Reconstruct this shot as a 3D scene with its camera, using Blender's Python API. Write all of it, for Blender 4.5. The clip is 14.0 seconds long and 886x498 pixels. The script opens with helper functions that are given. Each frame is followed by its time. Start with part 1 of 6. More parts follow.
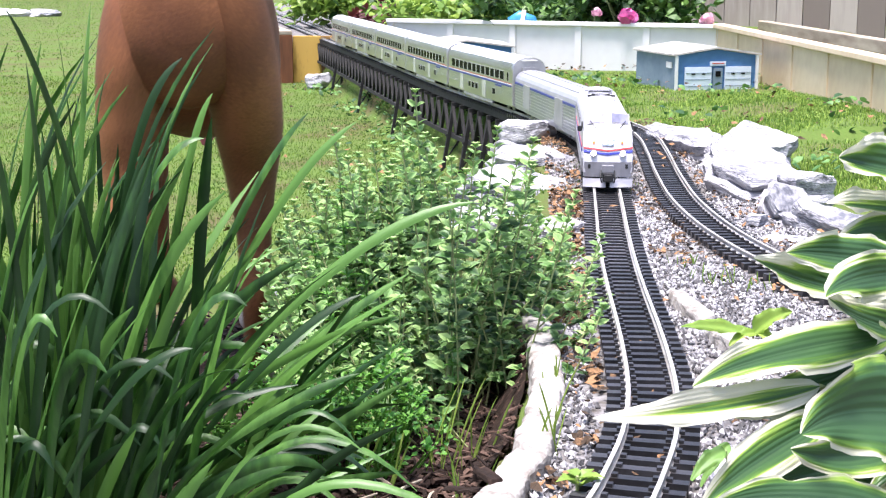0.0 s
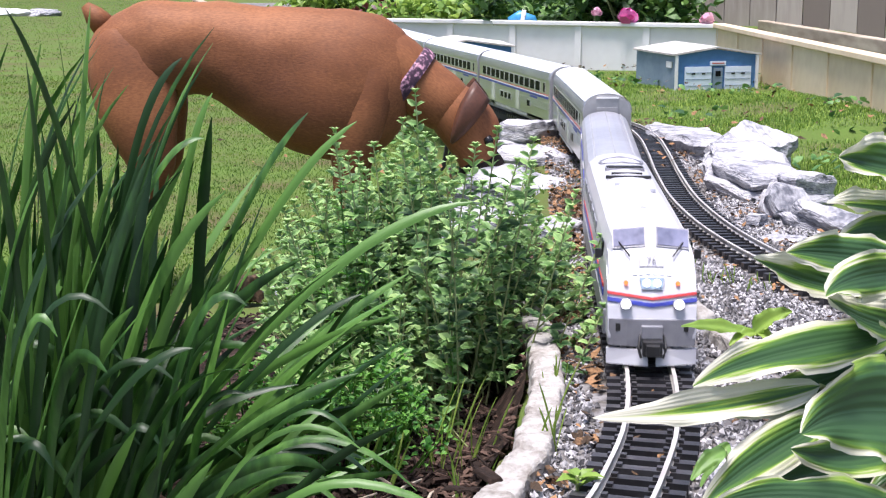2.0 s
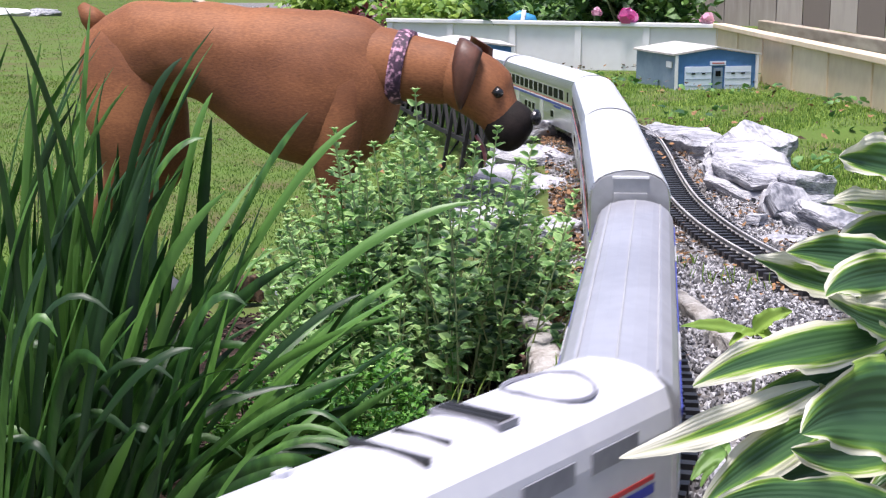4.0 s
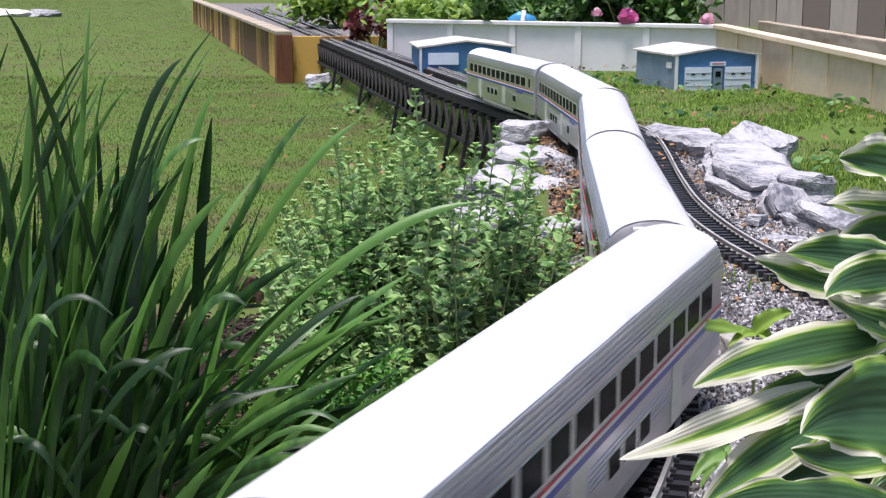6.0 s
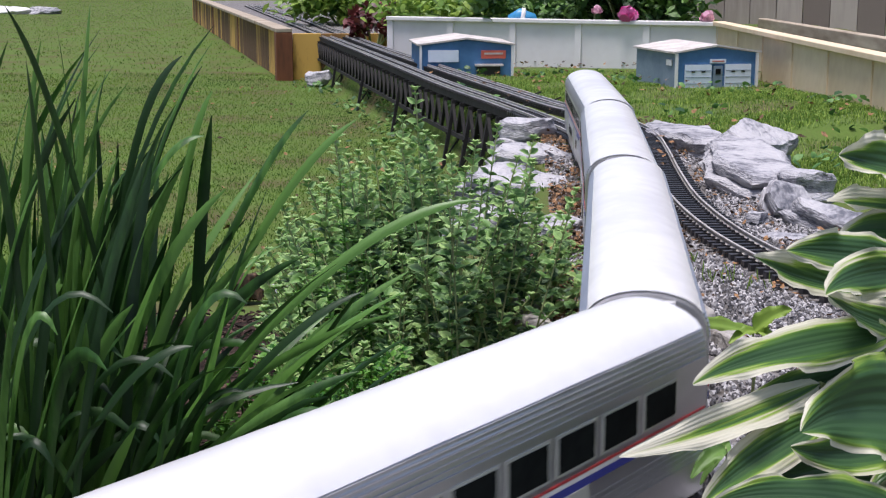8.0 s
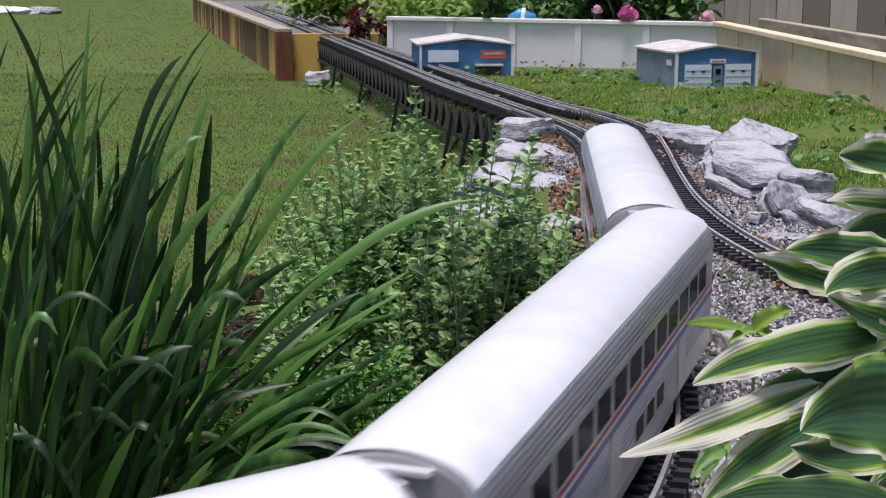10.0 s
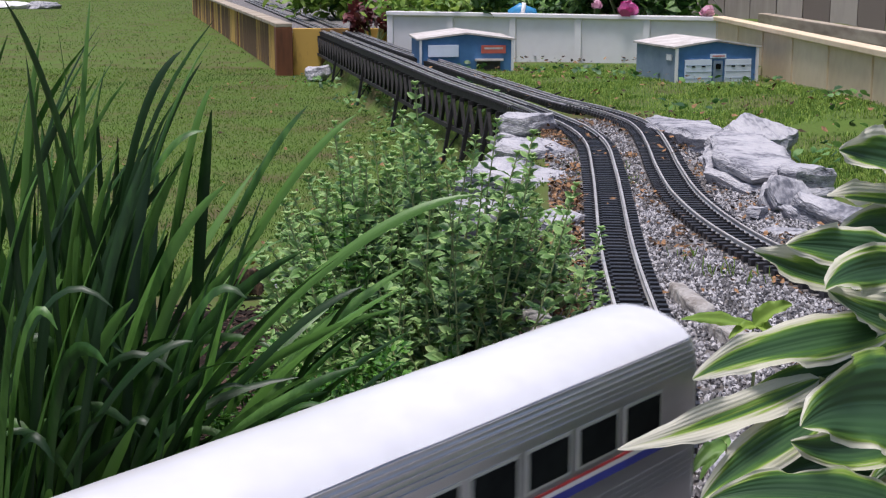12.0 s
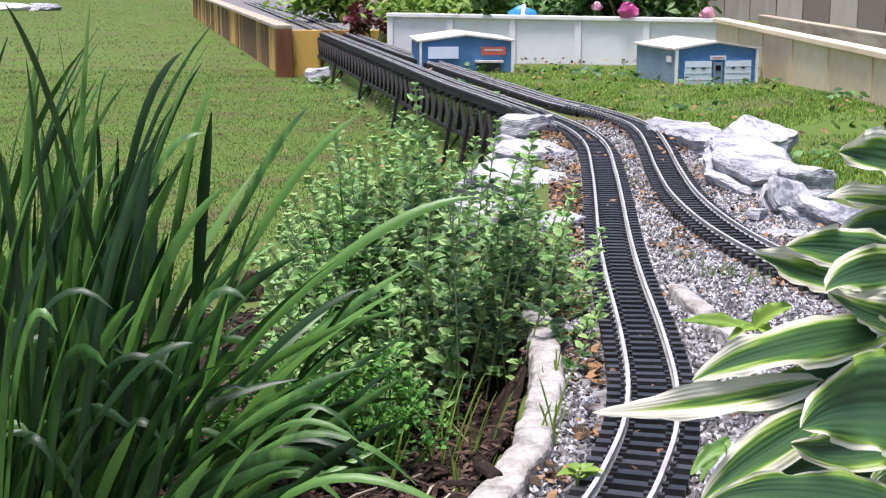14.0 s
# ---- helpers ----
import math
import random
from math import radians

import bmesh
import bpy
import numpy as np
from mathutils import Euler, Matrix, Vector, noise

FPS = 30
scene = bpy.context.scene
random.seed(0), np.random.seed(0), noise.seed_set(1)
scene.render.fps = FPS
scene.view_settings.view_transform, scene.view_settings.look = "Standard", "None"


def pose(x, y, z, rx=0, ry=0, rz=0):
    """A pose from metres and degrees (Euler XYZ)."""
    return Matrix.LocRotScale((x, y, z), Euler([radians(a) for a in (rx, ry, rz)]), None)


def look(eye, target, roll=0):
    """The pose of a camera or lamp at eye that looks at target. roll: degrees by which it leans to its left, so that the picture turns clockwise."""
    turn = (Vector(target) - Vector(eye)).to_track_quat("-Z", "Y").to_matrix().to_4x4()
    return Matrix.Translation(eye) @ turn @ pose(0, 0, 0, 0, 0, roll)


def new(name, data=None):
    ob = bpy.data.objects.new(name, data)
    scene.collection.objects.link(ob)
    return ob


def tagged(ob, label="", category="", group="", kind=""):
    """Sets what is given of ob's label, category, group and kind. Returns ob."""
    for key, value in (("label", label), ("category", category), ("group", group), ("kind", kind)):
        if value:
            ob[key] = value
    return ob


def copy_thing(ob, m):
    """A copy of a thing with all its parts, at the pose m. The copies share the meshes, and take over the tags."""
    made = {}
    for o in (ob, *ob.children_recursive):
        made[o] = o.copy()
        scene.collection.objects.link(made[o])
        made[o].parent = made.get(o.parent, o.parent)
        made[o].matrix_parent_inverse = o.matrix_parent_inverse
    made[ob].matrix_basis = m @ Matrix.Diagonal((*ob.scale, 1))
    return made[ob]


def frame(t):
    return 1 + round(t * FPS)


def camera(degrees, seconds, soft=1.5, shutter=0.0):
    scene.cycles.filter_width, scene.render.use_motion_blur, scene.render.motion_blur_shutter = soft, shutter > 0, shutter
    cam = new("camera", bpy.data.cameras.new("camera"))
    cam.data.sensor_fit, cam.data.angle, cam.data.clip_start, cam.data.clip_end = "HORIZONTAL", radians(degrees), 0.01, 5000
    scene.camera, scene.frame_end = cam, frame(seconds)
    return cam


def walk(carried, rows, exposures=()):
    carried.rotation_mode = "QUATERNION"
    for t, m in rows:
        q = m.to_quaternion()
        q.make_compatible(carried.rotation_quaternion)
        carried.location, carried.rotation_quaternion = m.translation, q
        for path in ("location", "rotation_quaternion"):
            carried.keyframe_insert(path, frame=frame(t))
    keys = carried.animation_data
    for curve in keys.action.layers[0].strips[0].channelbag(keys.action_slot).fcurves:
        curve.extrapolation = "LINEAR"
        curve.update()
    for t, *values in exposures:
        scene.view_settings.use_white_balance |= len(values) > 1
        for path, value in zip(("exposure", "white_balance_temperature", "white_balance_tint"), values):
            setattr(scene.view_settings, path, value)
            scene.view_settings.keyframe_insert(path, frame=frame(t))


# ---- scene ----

# ---------------------------------------------------------------- camera
LENS, EYE, DIP = 34.6, (0.0, 0.0, 0.42), 0.19724          # dip in radians below the level
cam = camera(LENS, 14.0, soft=1.25, shutter=0.4)
WHITE, TINT = 6270, 19
TILTS = [(0, 10), (0.5, 9.5), (1, 8), (1.5, 5.5), (2, 9.5), (2.5, 9), (3, 7), (4.2, 10), (5.5, 12), (6, 10.5), (6.5, 10),
         (7, 9.5), (7.5, 8.5), (8, 6), (9.3, 6), (10.5, 6), (11, 5), (11.5, 2), (12, -3), (12.5, -3), (13, -3), (13.5, -1.5), (14, 0)]
walk(cam, [(t, look(EYE, (0, 10, EYE[2] - 10 * math.tan(DIP - k / 2517)))) for t, k in TILTS],
     exposures=[(0, 1.48, WHITE, TINT), (1.5, 1.04, WHITE, TINT), (3, 0.90, WHITE, TINT), (5.5, 0.66, WHITE, TINT), (6, 0.58, WHITE, TINT), (6.5, 0.44, WHITE, TINT), (8, 0.28, WHITE, TINT), (11, 0.08, WHITE, TINT), (12.5, 0.22, WHITE, TINT), (13.2, 0.54, WHITE, TINT), (14, 0.85, WHITE, TINT)])

# ---------------------------------------------------------------- light: soft overcast daylight
world = bpy.data.worlds.new("sky")
scene.world = world
world.use_nodes = True
wn = world.node_tree.nodes
sky = wn.new("ShaderNodeTexSky")
sky.sky_type, sky.sun_disc = "NISHITA", False
sky.sun_elevation, sky.sun_rotation = radians(78.5), radians(-137.5)
sky.dust_density, sky.air_density = 3.0, 1.0
wn["Background"].inputs["Strength"].default_value = 0.105
world.node_tree.links.new(sky.outputs[0], wn["Background"].inputs["Color"])
sun = new("sun", bpy.data.lights.new("sun", "SUN"))
sun.data.energy, sun.data.angle, sun.data.color = 3.7, radians(20), (1.0, 0.97, 0.92)
sun.matrix_world = look((-1.1, -1.2, 8), (0, 0, 0))


# ---------------------------------------------------------------- materials
def material(name, a, b=None, rough=0.7, metal=0.0, scale=30.0, bump=0.2, fine=6.0, island=0.0, obj=0.0, stretch=(1, 1, 1), c=None, depth=0.004, sheen=0.5):
    """Two-tone noise, a second finer grain, relief; tone varied by island or object."""
    m = bpy.data.materials.new(name)
    m.use_nodes = True
    n, l = m.node_tree.nodes, m.node_tree.links
    p = n["Principled BSDF"]
    p.inputs["Roughness"].default_value, p.inputs["Metallic"].default_value = rough, metal
    p.inputs["Specular IOR Level"].default_value = sheen
    b = b or tuple(0.7 * v for v in a)
    tc, mp = n.new("ShaderNodeTexCoord"), n.new("ShaderNodeMapping")
    mp.inputs["Scale"].default_value = stretch
    l.new(tc.outputs["Object"], mp.inputs["Vector"])
    big, small = n.new("ShaderNodeTexNoise"), n.new("ShaderNodeTexNoise")
    big.inputs["Scale"].default_value, big.inputs["Detail"].default_value = scale, 5
    small.inputs["Scale"].default_value, small.inputs["Detail"].default_value = scale * fine, 4
    for k in (big, small):
        l.new(mp.outputs[0], k.inputs["Vector"])
    ramp = n.new("ShaderNodeValToRGB")
    ramp.color_ramp.elements[0].position, ramp.color_ramp.elements[1].position = 0.32, 0.68
    ramp.color_ramp.elements[0].color, ramp.color_ramp.elements[1].color = (*b, 1), (*a, 1)
    if c:
        e = ramp.color_ramp.elements.new(0.52)
        e.color = (*c, 1)
    add = n.new("ShaderNodeMath")
    add.operation = "MULTIPLY_ADD"
    l.new(small.outputs[0], add.inputs[0])
    add.inputs[1].default_value = 0.45
    sub = n.new("ShaderNodeMath")
    sub.operation = "MULTIPLY_ADD"
    l.new(big.outputs[0], sub.inputs[0])
    sub.inputs[1].default_value, sub.inputs[2].default_value = 1.0, -0.22
    l.new(sub.outputs[0], add.inputs[2])
    factor = add.outputs[0]
    if island or obj:
        src = n.new("ShaderNodeNewGeometry").outputs["Random Per Island"] if island else n.new("ShaderNodeObjectInfo").outputs["Random"]
        j = n.new("ShaderNodeMath")
        j.operation = "MULTIPLY_ADD"
        l.new(src, j.inputs[0])
        j.inputs[1].default_value = island or obj
        k = n.new("ShaderNodeMath")
        k.operation = "SUBTRACT"
        l.new(factor, k.inputs[0])
        k.inputs[1].default_value = 0.5 * (island or obj)
        l.new(k.outputs[0], j.inputs[2])
        factor = j.outputs[0]
    l.new(factor, ramp.inputs[0])
    l.new(ramp.outputs[0], p.inputs["Base Color"])
    if bump:
        bu = n.new("ShaderNodeBump")
        bu.inputs["Strength"].default_value, bu.inputs["Distance"].default_value = bump, depth
        l.new(add.outputs[0], bu.inputs["Height"])
        l.new(bu.outputs[0], p.inputs["Normal"])
    return m


def leafy(m, amount=0.25):
    """Let some light pass through thin leaves."""
    n, l = m.node_tree.nodes, m.node_tree.links
    p, out = n["Principled BSDF"], n["Material Output"]
    tr, mix = n.new("ShaderNodeBsdfTranslucent"), n.new("ShaderNodeMixShader")
    mix.inputs[0].default_value = amount
    src = p.inputs["Base Color"].links[0].from_socket
    l.new(src, tr.inputs["Color"])
    l.new(p.outputs[0], mix.inputs[1])
    l.new(tr.outputs[0], mix.inputs[2])
    l.new(mix.outputs[0], out.inputs[0])
    return m


def pale_rim(m, colour, amount):
    """Lighter along the edge of each leaf: a painted highlight on top of its pale down."""
    n, l = m.node_tree.nodes, m.node_tree.links
    at, pw, mu, mix = n.new("ShaderNodeAttribute"), n.new("ShaderNodeMath"), n.new("ShaderNodeMath"), n.new("ShaderNodeMix")
    at.attribute_name, pw.operation, mu.operation, mix.data_type = "rim", "POWER", "MULTIPLY", "RGBA"
    pw.inputs[1].default_value, mu.inputs[1].default_value = 3.0, amount
    l.new(at.outputs["Fac"], pw.inputs[0])
    l.new(pw.outputs[0], mu.inputs[0])
    l.new(mu.outputs[0], mix.inputs[0])
    p = n["Principled BSDF"]
    ends = [link.to_socket for link in p.inputs["Base Color"].links[0].from_socket.links]
    l.new(p.inputs["Base Color"].links[0].from_socket, mix.inputs[6])
    mix.inputs[7].default_value = (*colour, 1)
    for end in ends:
        l.new(mix.outputs[2], end)
    return m


def glow(name, colour, strength):
    m = bpy.data.materials.new(name)
    m.use_nodes = True
    p = m.node_tree.nodes["Principled BSDF"]
    p.inputs["Base Color"].default_value = (*colour, 1)
    p.inputs["Emission Color"].default_value = (*colour, 1)
    p.inputs["Emission Strength"].default_value = strength
    return m


SOIL = material("lawn_soil", (0.086, 0.142, 0.030), (0.096, 0.088, 0.040), 0.95, scale=3.5, bump=0.8, fine=26, c=(0.086, 0.128, 0.032), sheen=0.1)
GRIT = material("grit", (0.24, 0.235, 0.24), (0.085, 0.075, 0.065), 0.95, scale=60, bump=0.8, fine=5, sheen=0.2)
PEBBLE = material("crushed_stone", (0.48, 0.47, 0.48), (0.11, 0.107, 0.11), 0.8, scale=90, bump=0.3, island=0.9, c=(0.29, 0.285, 0.30), sheen=0.3)
LITTER = material("dry_leaf", (0.29, 0.165, 0.085), (0.055, 0.038, 0.026), 0.9, scale=80, bump=0.3, island=0.9, c=(0.14, 0.085, 0.05), sheen=0.2)
BARK = material("bark_mulch", (0.105, 0.066, 0.050), (0.020, 0.013, 0.010), 0.9, scale=50, bump=0.8, fine=5, island=0.7, c=(0.035, 0.021, 0.016), stretch=(1, 1, 1), sheen=0.2)
GRASS = leafy(material("grass", (0.155, 0.245, 0.034), (0.052, 0.112, 0.020), 0.7, scale=1.6, bump=0, island=0.5, c=(0.125, 0.225, 0.036), sheen=0.2), 0.3)
DRYGRASS = leafy(material("weed_grass", (0.30, 0.42, 0.08), (0.10, 0.20, 0.03), 0.6, scale=5, bump=0, island=0.9, c=(0.17, 0.29, 0.045), sheen=0.3), 0.3)
STRAP = leafy(material("strap_leaf", (0.090, 0.215, 0.036), (0.008, 0.038, 0.005), 0.46, scale=14, bump=0.15, fine=8, obj=0.7, c=(0.029, 0.100, 0.012), stretch=(1, 1, 0.3), sheen=0.55), 0.24)
OREGANO = leafy(material("oregano_leaf", (0.140, 0.285, 0.074), (0.022, 0.078, 0.019), 0.5, scale=30, bump=0.1, island=0.9, c=(0.060, 0.165, 0.036), sheen=0.5), 0.25)
BED = material("dark_mulch_soil", (0.065, 0.042, 0.032), (0.014, 0.010, 0.008), 0.95, scale=45, bump=1.0, fine=6, c=(0.022, 0.014, 0.010), sheen=0.15)
OREGANO_TIP = leafy(material("young_leaf", (0.31, 0.48, 0.16), (0.14, 0.29, 0.08), 0.55, scale=30, bump=0.1, island=0.7, sheen=0.45), 0.25)
STEM = material("green_stem", (0.34, 0.40, 0.17), (0.22, 0.24, 0.10), 0.7, scale=40, bump=0.1)
PARSLEY = leafy(material("parsley_leaf", (0.11, 0.29, 0.035), (0.028, 0.13, 0.014), 0.5, scale=30, bump=0.1, island=0.7, sheen=0.4), 0.25)
ROCK = material("pale_slate_rock", (0.45, 0.445, 0.46), (0.12, 0.125, 0.15), 0.85, scale=13, bump=1.0, fine=8, c=(0.39, 0.39, 0.415), stretch=(1, 0.5, 4.0), depth=0.008, sheen=0.3)
MARBLE = material("white_edging_stone", (0.40, 0.385, 0.365), (0.20, 0.18, 0.16), 0.9, scale=30, bump=0.9, fine=6, c=(0.35, 0.335, 0.315), depth=0.004, sheen=0.2)
TIE = material("black_plastic_tie", (0.038, 0.037, 0.041), (0.016, 0.016, 0.018), 0.40, scale=40, bump=0.15, obj=0.5)
RAIL = material("worn_rail", (0.66, 0.64, 0.61), (0.45, 0.42, 0.39), 0.32, metal=0.35, scale=30, bump=0.1)
TRESTLE = material("black_trestle_timber", (0.018, 0.016, 0.018), (0.006, 0.006, 0.006), 0.8, scale=25, bump=0.3)
WOOD = material("weathered_pine", (0.60, 0.37, 0.085), (0.12, 0.06, 0.025), 0.85, scale=9, bump=0.4, fine=6, obj=0.7, c=(0.33, 0.19, 0.055), stretch=(1, 1, 0.25))
POST = material("red_brown_post", (0.24, 0.085, 0.035), (0.12, 0.045, 0.02), 0.85, scale=8, bump=0.4, stretch=(1, 1, 0.25))
CAPWOOD = material("grey_cap_board", (0.46, 0.40, 0.31), (0.24, 0.19, 0.14), 0.85, scale=8, bump=0.4, stretch=(1, 0.2, 1))
FENCE = material("old_grey_fence_board", (0.42, 0.37, 0.335), (0.20, 0.165, 0.145), 0.9, scale=6, bump=0.5, obj=0.6, stretch=(1, 1, 0.12))
VINYL = material("white_vinyl_panel", (0.80, 0.79, 0.80), (0.70, 0.68, 0.68), 0.5, scale=3, bump=0.05, obj=0.2)
TAN = material("tan_panel", (0.78, 0.63, 0.44), (0.64, 0.49, 0.32), 0.6, scale=4, bump=0.08, obj=0.2)
BLUE = material("blue_siding", (0.075, 0.20, 0.40), (0.05, 0.15, 0.31), 0.6, scale=10, bump=0.08)
BLUEGREY = material("faded_blue_siding", (0.22, 0.29, 0.36), (0.16, 0.22, 0.29), 0.6, scale=10, bump=0.08)
ROOFWHITE = material("pale_roof", (0.62, 0.59, 0.56), (0.42, 0.38, 0.35), 0.7, scale=14, bump=0.1)
PALEBLUE = material("pale_blue_door", (0.72, 0.80, 0.90), (0.64, 0.73, 0.84), 0.5, scale=12, bump=0.02)
TRIM = material("white_trim", (0.80, 0.80, 0.80), (0.70, 0.70, 0.70), 0.5, scale=20, bump=0.03)
SIGNRED = material("red_sign", (0.55, 0.12, 0.08), (0.45, 0.10, 0.07), 0.5, scale=40, bump=0)
DARK = material("dark_opening", (0.05, 0.04, 0.04), (0.03, 0.025, 0.025), 0.6, scale=20, bump=0)
# One aluminium, lit and shaded in colour: sides darker, roof whitened for sky glare.
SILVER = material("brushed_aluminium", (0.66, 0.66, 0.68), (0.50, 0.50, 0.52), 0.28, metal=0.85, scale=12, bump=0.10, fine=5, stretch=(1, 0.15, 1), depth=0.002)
ROOFSIL = material("glare_whitened_roof", (0.94, 0.94, 0.95), (0.82, 0.82, 0.84), 0.27, metal=0.30, scale=9, bump=0.12, fine=4, depth=0.003)
ENDGREY = material("grey_car_end", (0.42, 0.42, 0.43), (0.32, 0.32, 0.33), 0.5, metal=0.3, scale=14, bump=0.05)
CREAMSIL = material("pale_grey_side", (0.66, 0.68, 0.62), (0.55, 0.57, 0.52), 0.42, metal=0.35, scale=10, bump=0.05, stretch=(1, 0.2, 1))
GREYROOF = material("grey_baggage_roof", (0.50, 0.50, 0.54), (0.40, 0.40, 0.44), 0.38, metal=0.5, scale=12, bump=0.08)
GLASS = material("dark_window_glass", (0.016, 0.019, 0.018), (0.010, 0.011, 0.011), 0.16, scale=20, bump=0, sheen=0.08)
WINDSHIELD = material("smoked_windshield", (0.22, 0.23, 0.34), (0.10, 0.11, 0.18), 0.10, scale=20, bump=0, sheen=0.7)
LOCOWHITE = material("white_loco_paint", (0.56, 0.56, 0.60), (0.49, 0.49, 0.54), 0.28, scale=14, bump=0.03, sheen=0.6)
LOCOGREY = material("grey_loco_skirt", (0.30, 0.30, 0.33), (0.22, 0.22, 0.25), 0.4, metal=0.2, scale=20, bump=0.04)
RED = material("red_stripe", (0.52, 0.05, 0.05), (0.42, 0.04, 0.04), 0.35, scale=30, bump=0)
NAVY = material("blue_stripe", (0.045, 0.06, 0.36), (0.035, 0.045, 0.28), 0.35, scale=30, bump=0)
BLACK = material("black_fitting", (0.022, 0.022, 0.024), (0.012, 0.012, 0.012), 0.5, scale=30, bump=0.1)
LAMP = glow("headlight", (1.0, 0.98, 1.0), 4.0)
ORANGE = glow("orange_marker", (0.9, 0.16, 0.03), 0.6)
FUR = material("brown_short_fur", (0.29, 0.115, 0.047), (0.12, 0.044, 0.020), 0.66, scale=6, bump=0.5, fine=55, c=(0.195, 0.074, 0.030), stretch=(0.35, 1, 1), depth=0.002, sheen=0.28)
MASK = material("black_muzzle_fur", (0.020, 0.014, 0.012), (0.009, 0.007, 0.006), 0.75, scale=30, bump=0.3, fine=8, sheen=0.2)
EARFUR = material("dark_brown_ear_fur", (0.13, 0.050, 0.028), (0.065, 0.026, 0.016), 0.5, scale=14, bump=0.3, fine=12)
NOSE = material("wet_black_nose", (0.015, 0.014, 0.014), (0.010, 0.010, 0.010), 0.2, scale=80, bump=0.3)
TONGUEPINK = material("pink_tongue", (0.55, 0.16, 0.17), (0.42, 0.11, 0.12), 0.35, scale=40, bump=0.1)
PAWWHITE = material("white_paw_fur", (0.68, 0.62, 0.56), (0.50, 0.42, 0.36), 0.7, scale=20, bump=0.3)
COLLAR = material("pink_spotted_collar", (0.66, 0.36, 0.46), (0.03, 0.015, 0.03), 0.7, scale=95, bump=0.1, fine=1.5, c=(0.07, 0.03, 0.06))
PINK = material("pink_peony_petal", (0.80, 0.22, 0.50), (0.62, 0.10, 0.34), 0.6, scale=40, bump=0.1, island=0.6)
PALEPINK = material("pale_pink_petal", (0.82, 0.50, 0.62), (0.66, 0.32, 0.44), 0.6, scale=40, bump=0.1, island=0.5)
SHRUB = leafy(material("shrub_leaf", (0.14, 0.27, 0.06), (0.026, 0.080, 0.018), 0.5, scale=8, bump=0.1, island=0.9, c=(0.05, 0.12, 0.025), sheen=0.4), 0.25)
LIMELEAF = leafy(material("lime_leaf", (0.27, 0.40, 0.07), (0.13, 0.25, 0.04), 0.5, scale=8, bump=0.1, island=0.8, sheen=0.4), 0.3)
REDLEAF = leafy(material("dark_red_leaf", (0.14, 0.03, 0.03), (0.06, 0.012, 0.014), 0.5, scale=8, bump=0.1, island=0.8), 0.2)
TARPBLUE = material("blue_plastic", (0.05, 0.28, 0.52), (0.03, 0.20, 0.42), 0.4, scale=20, bump=0.1)


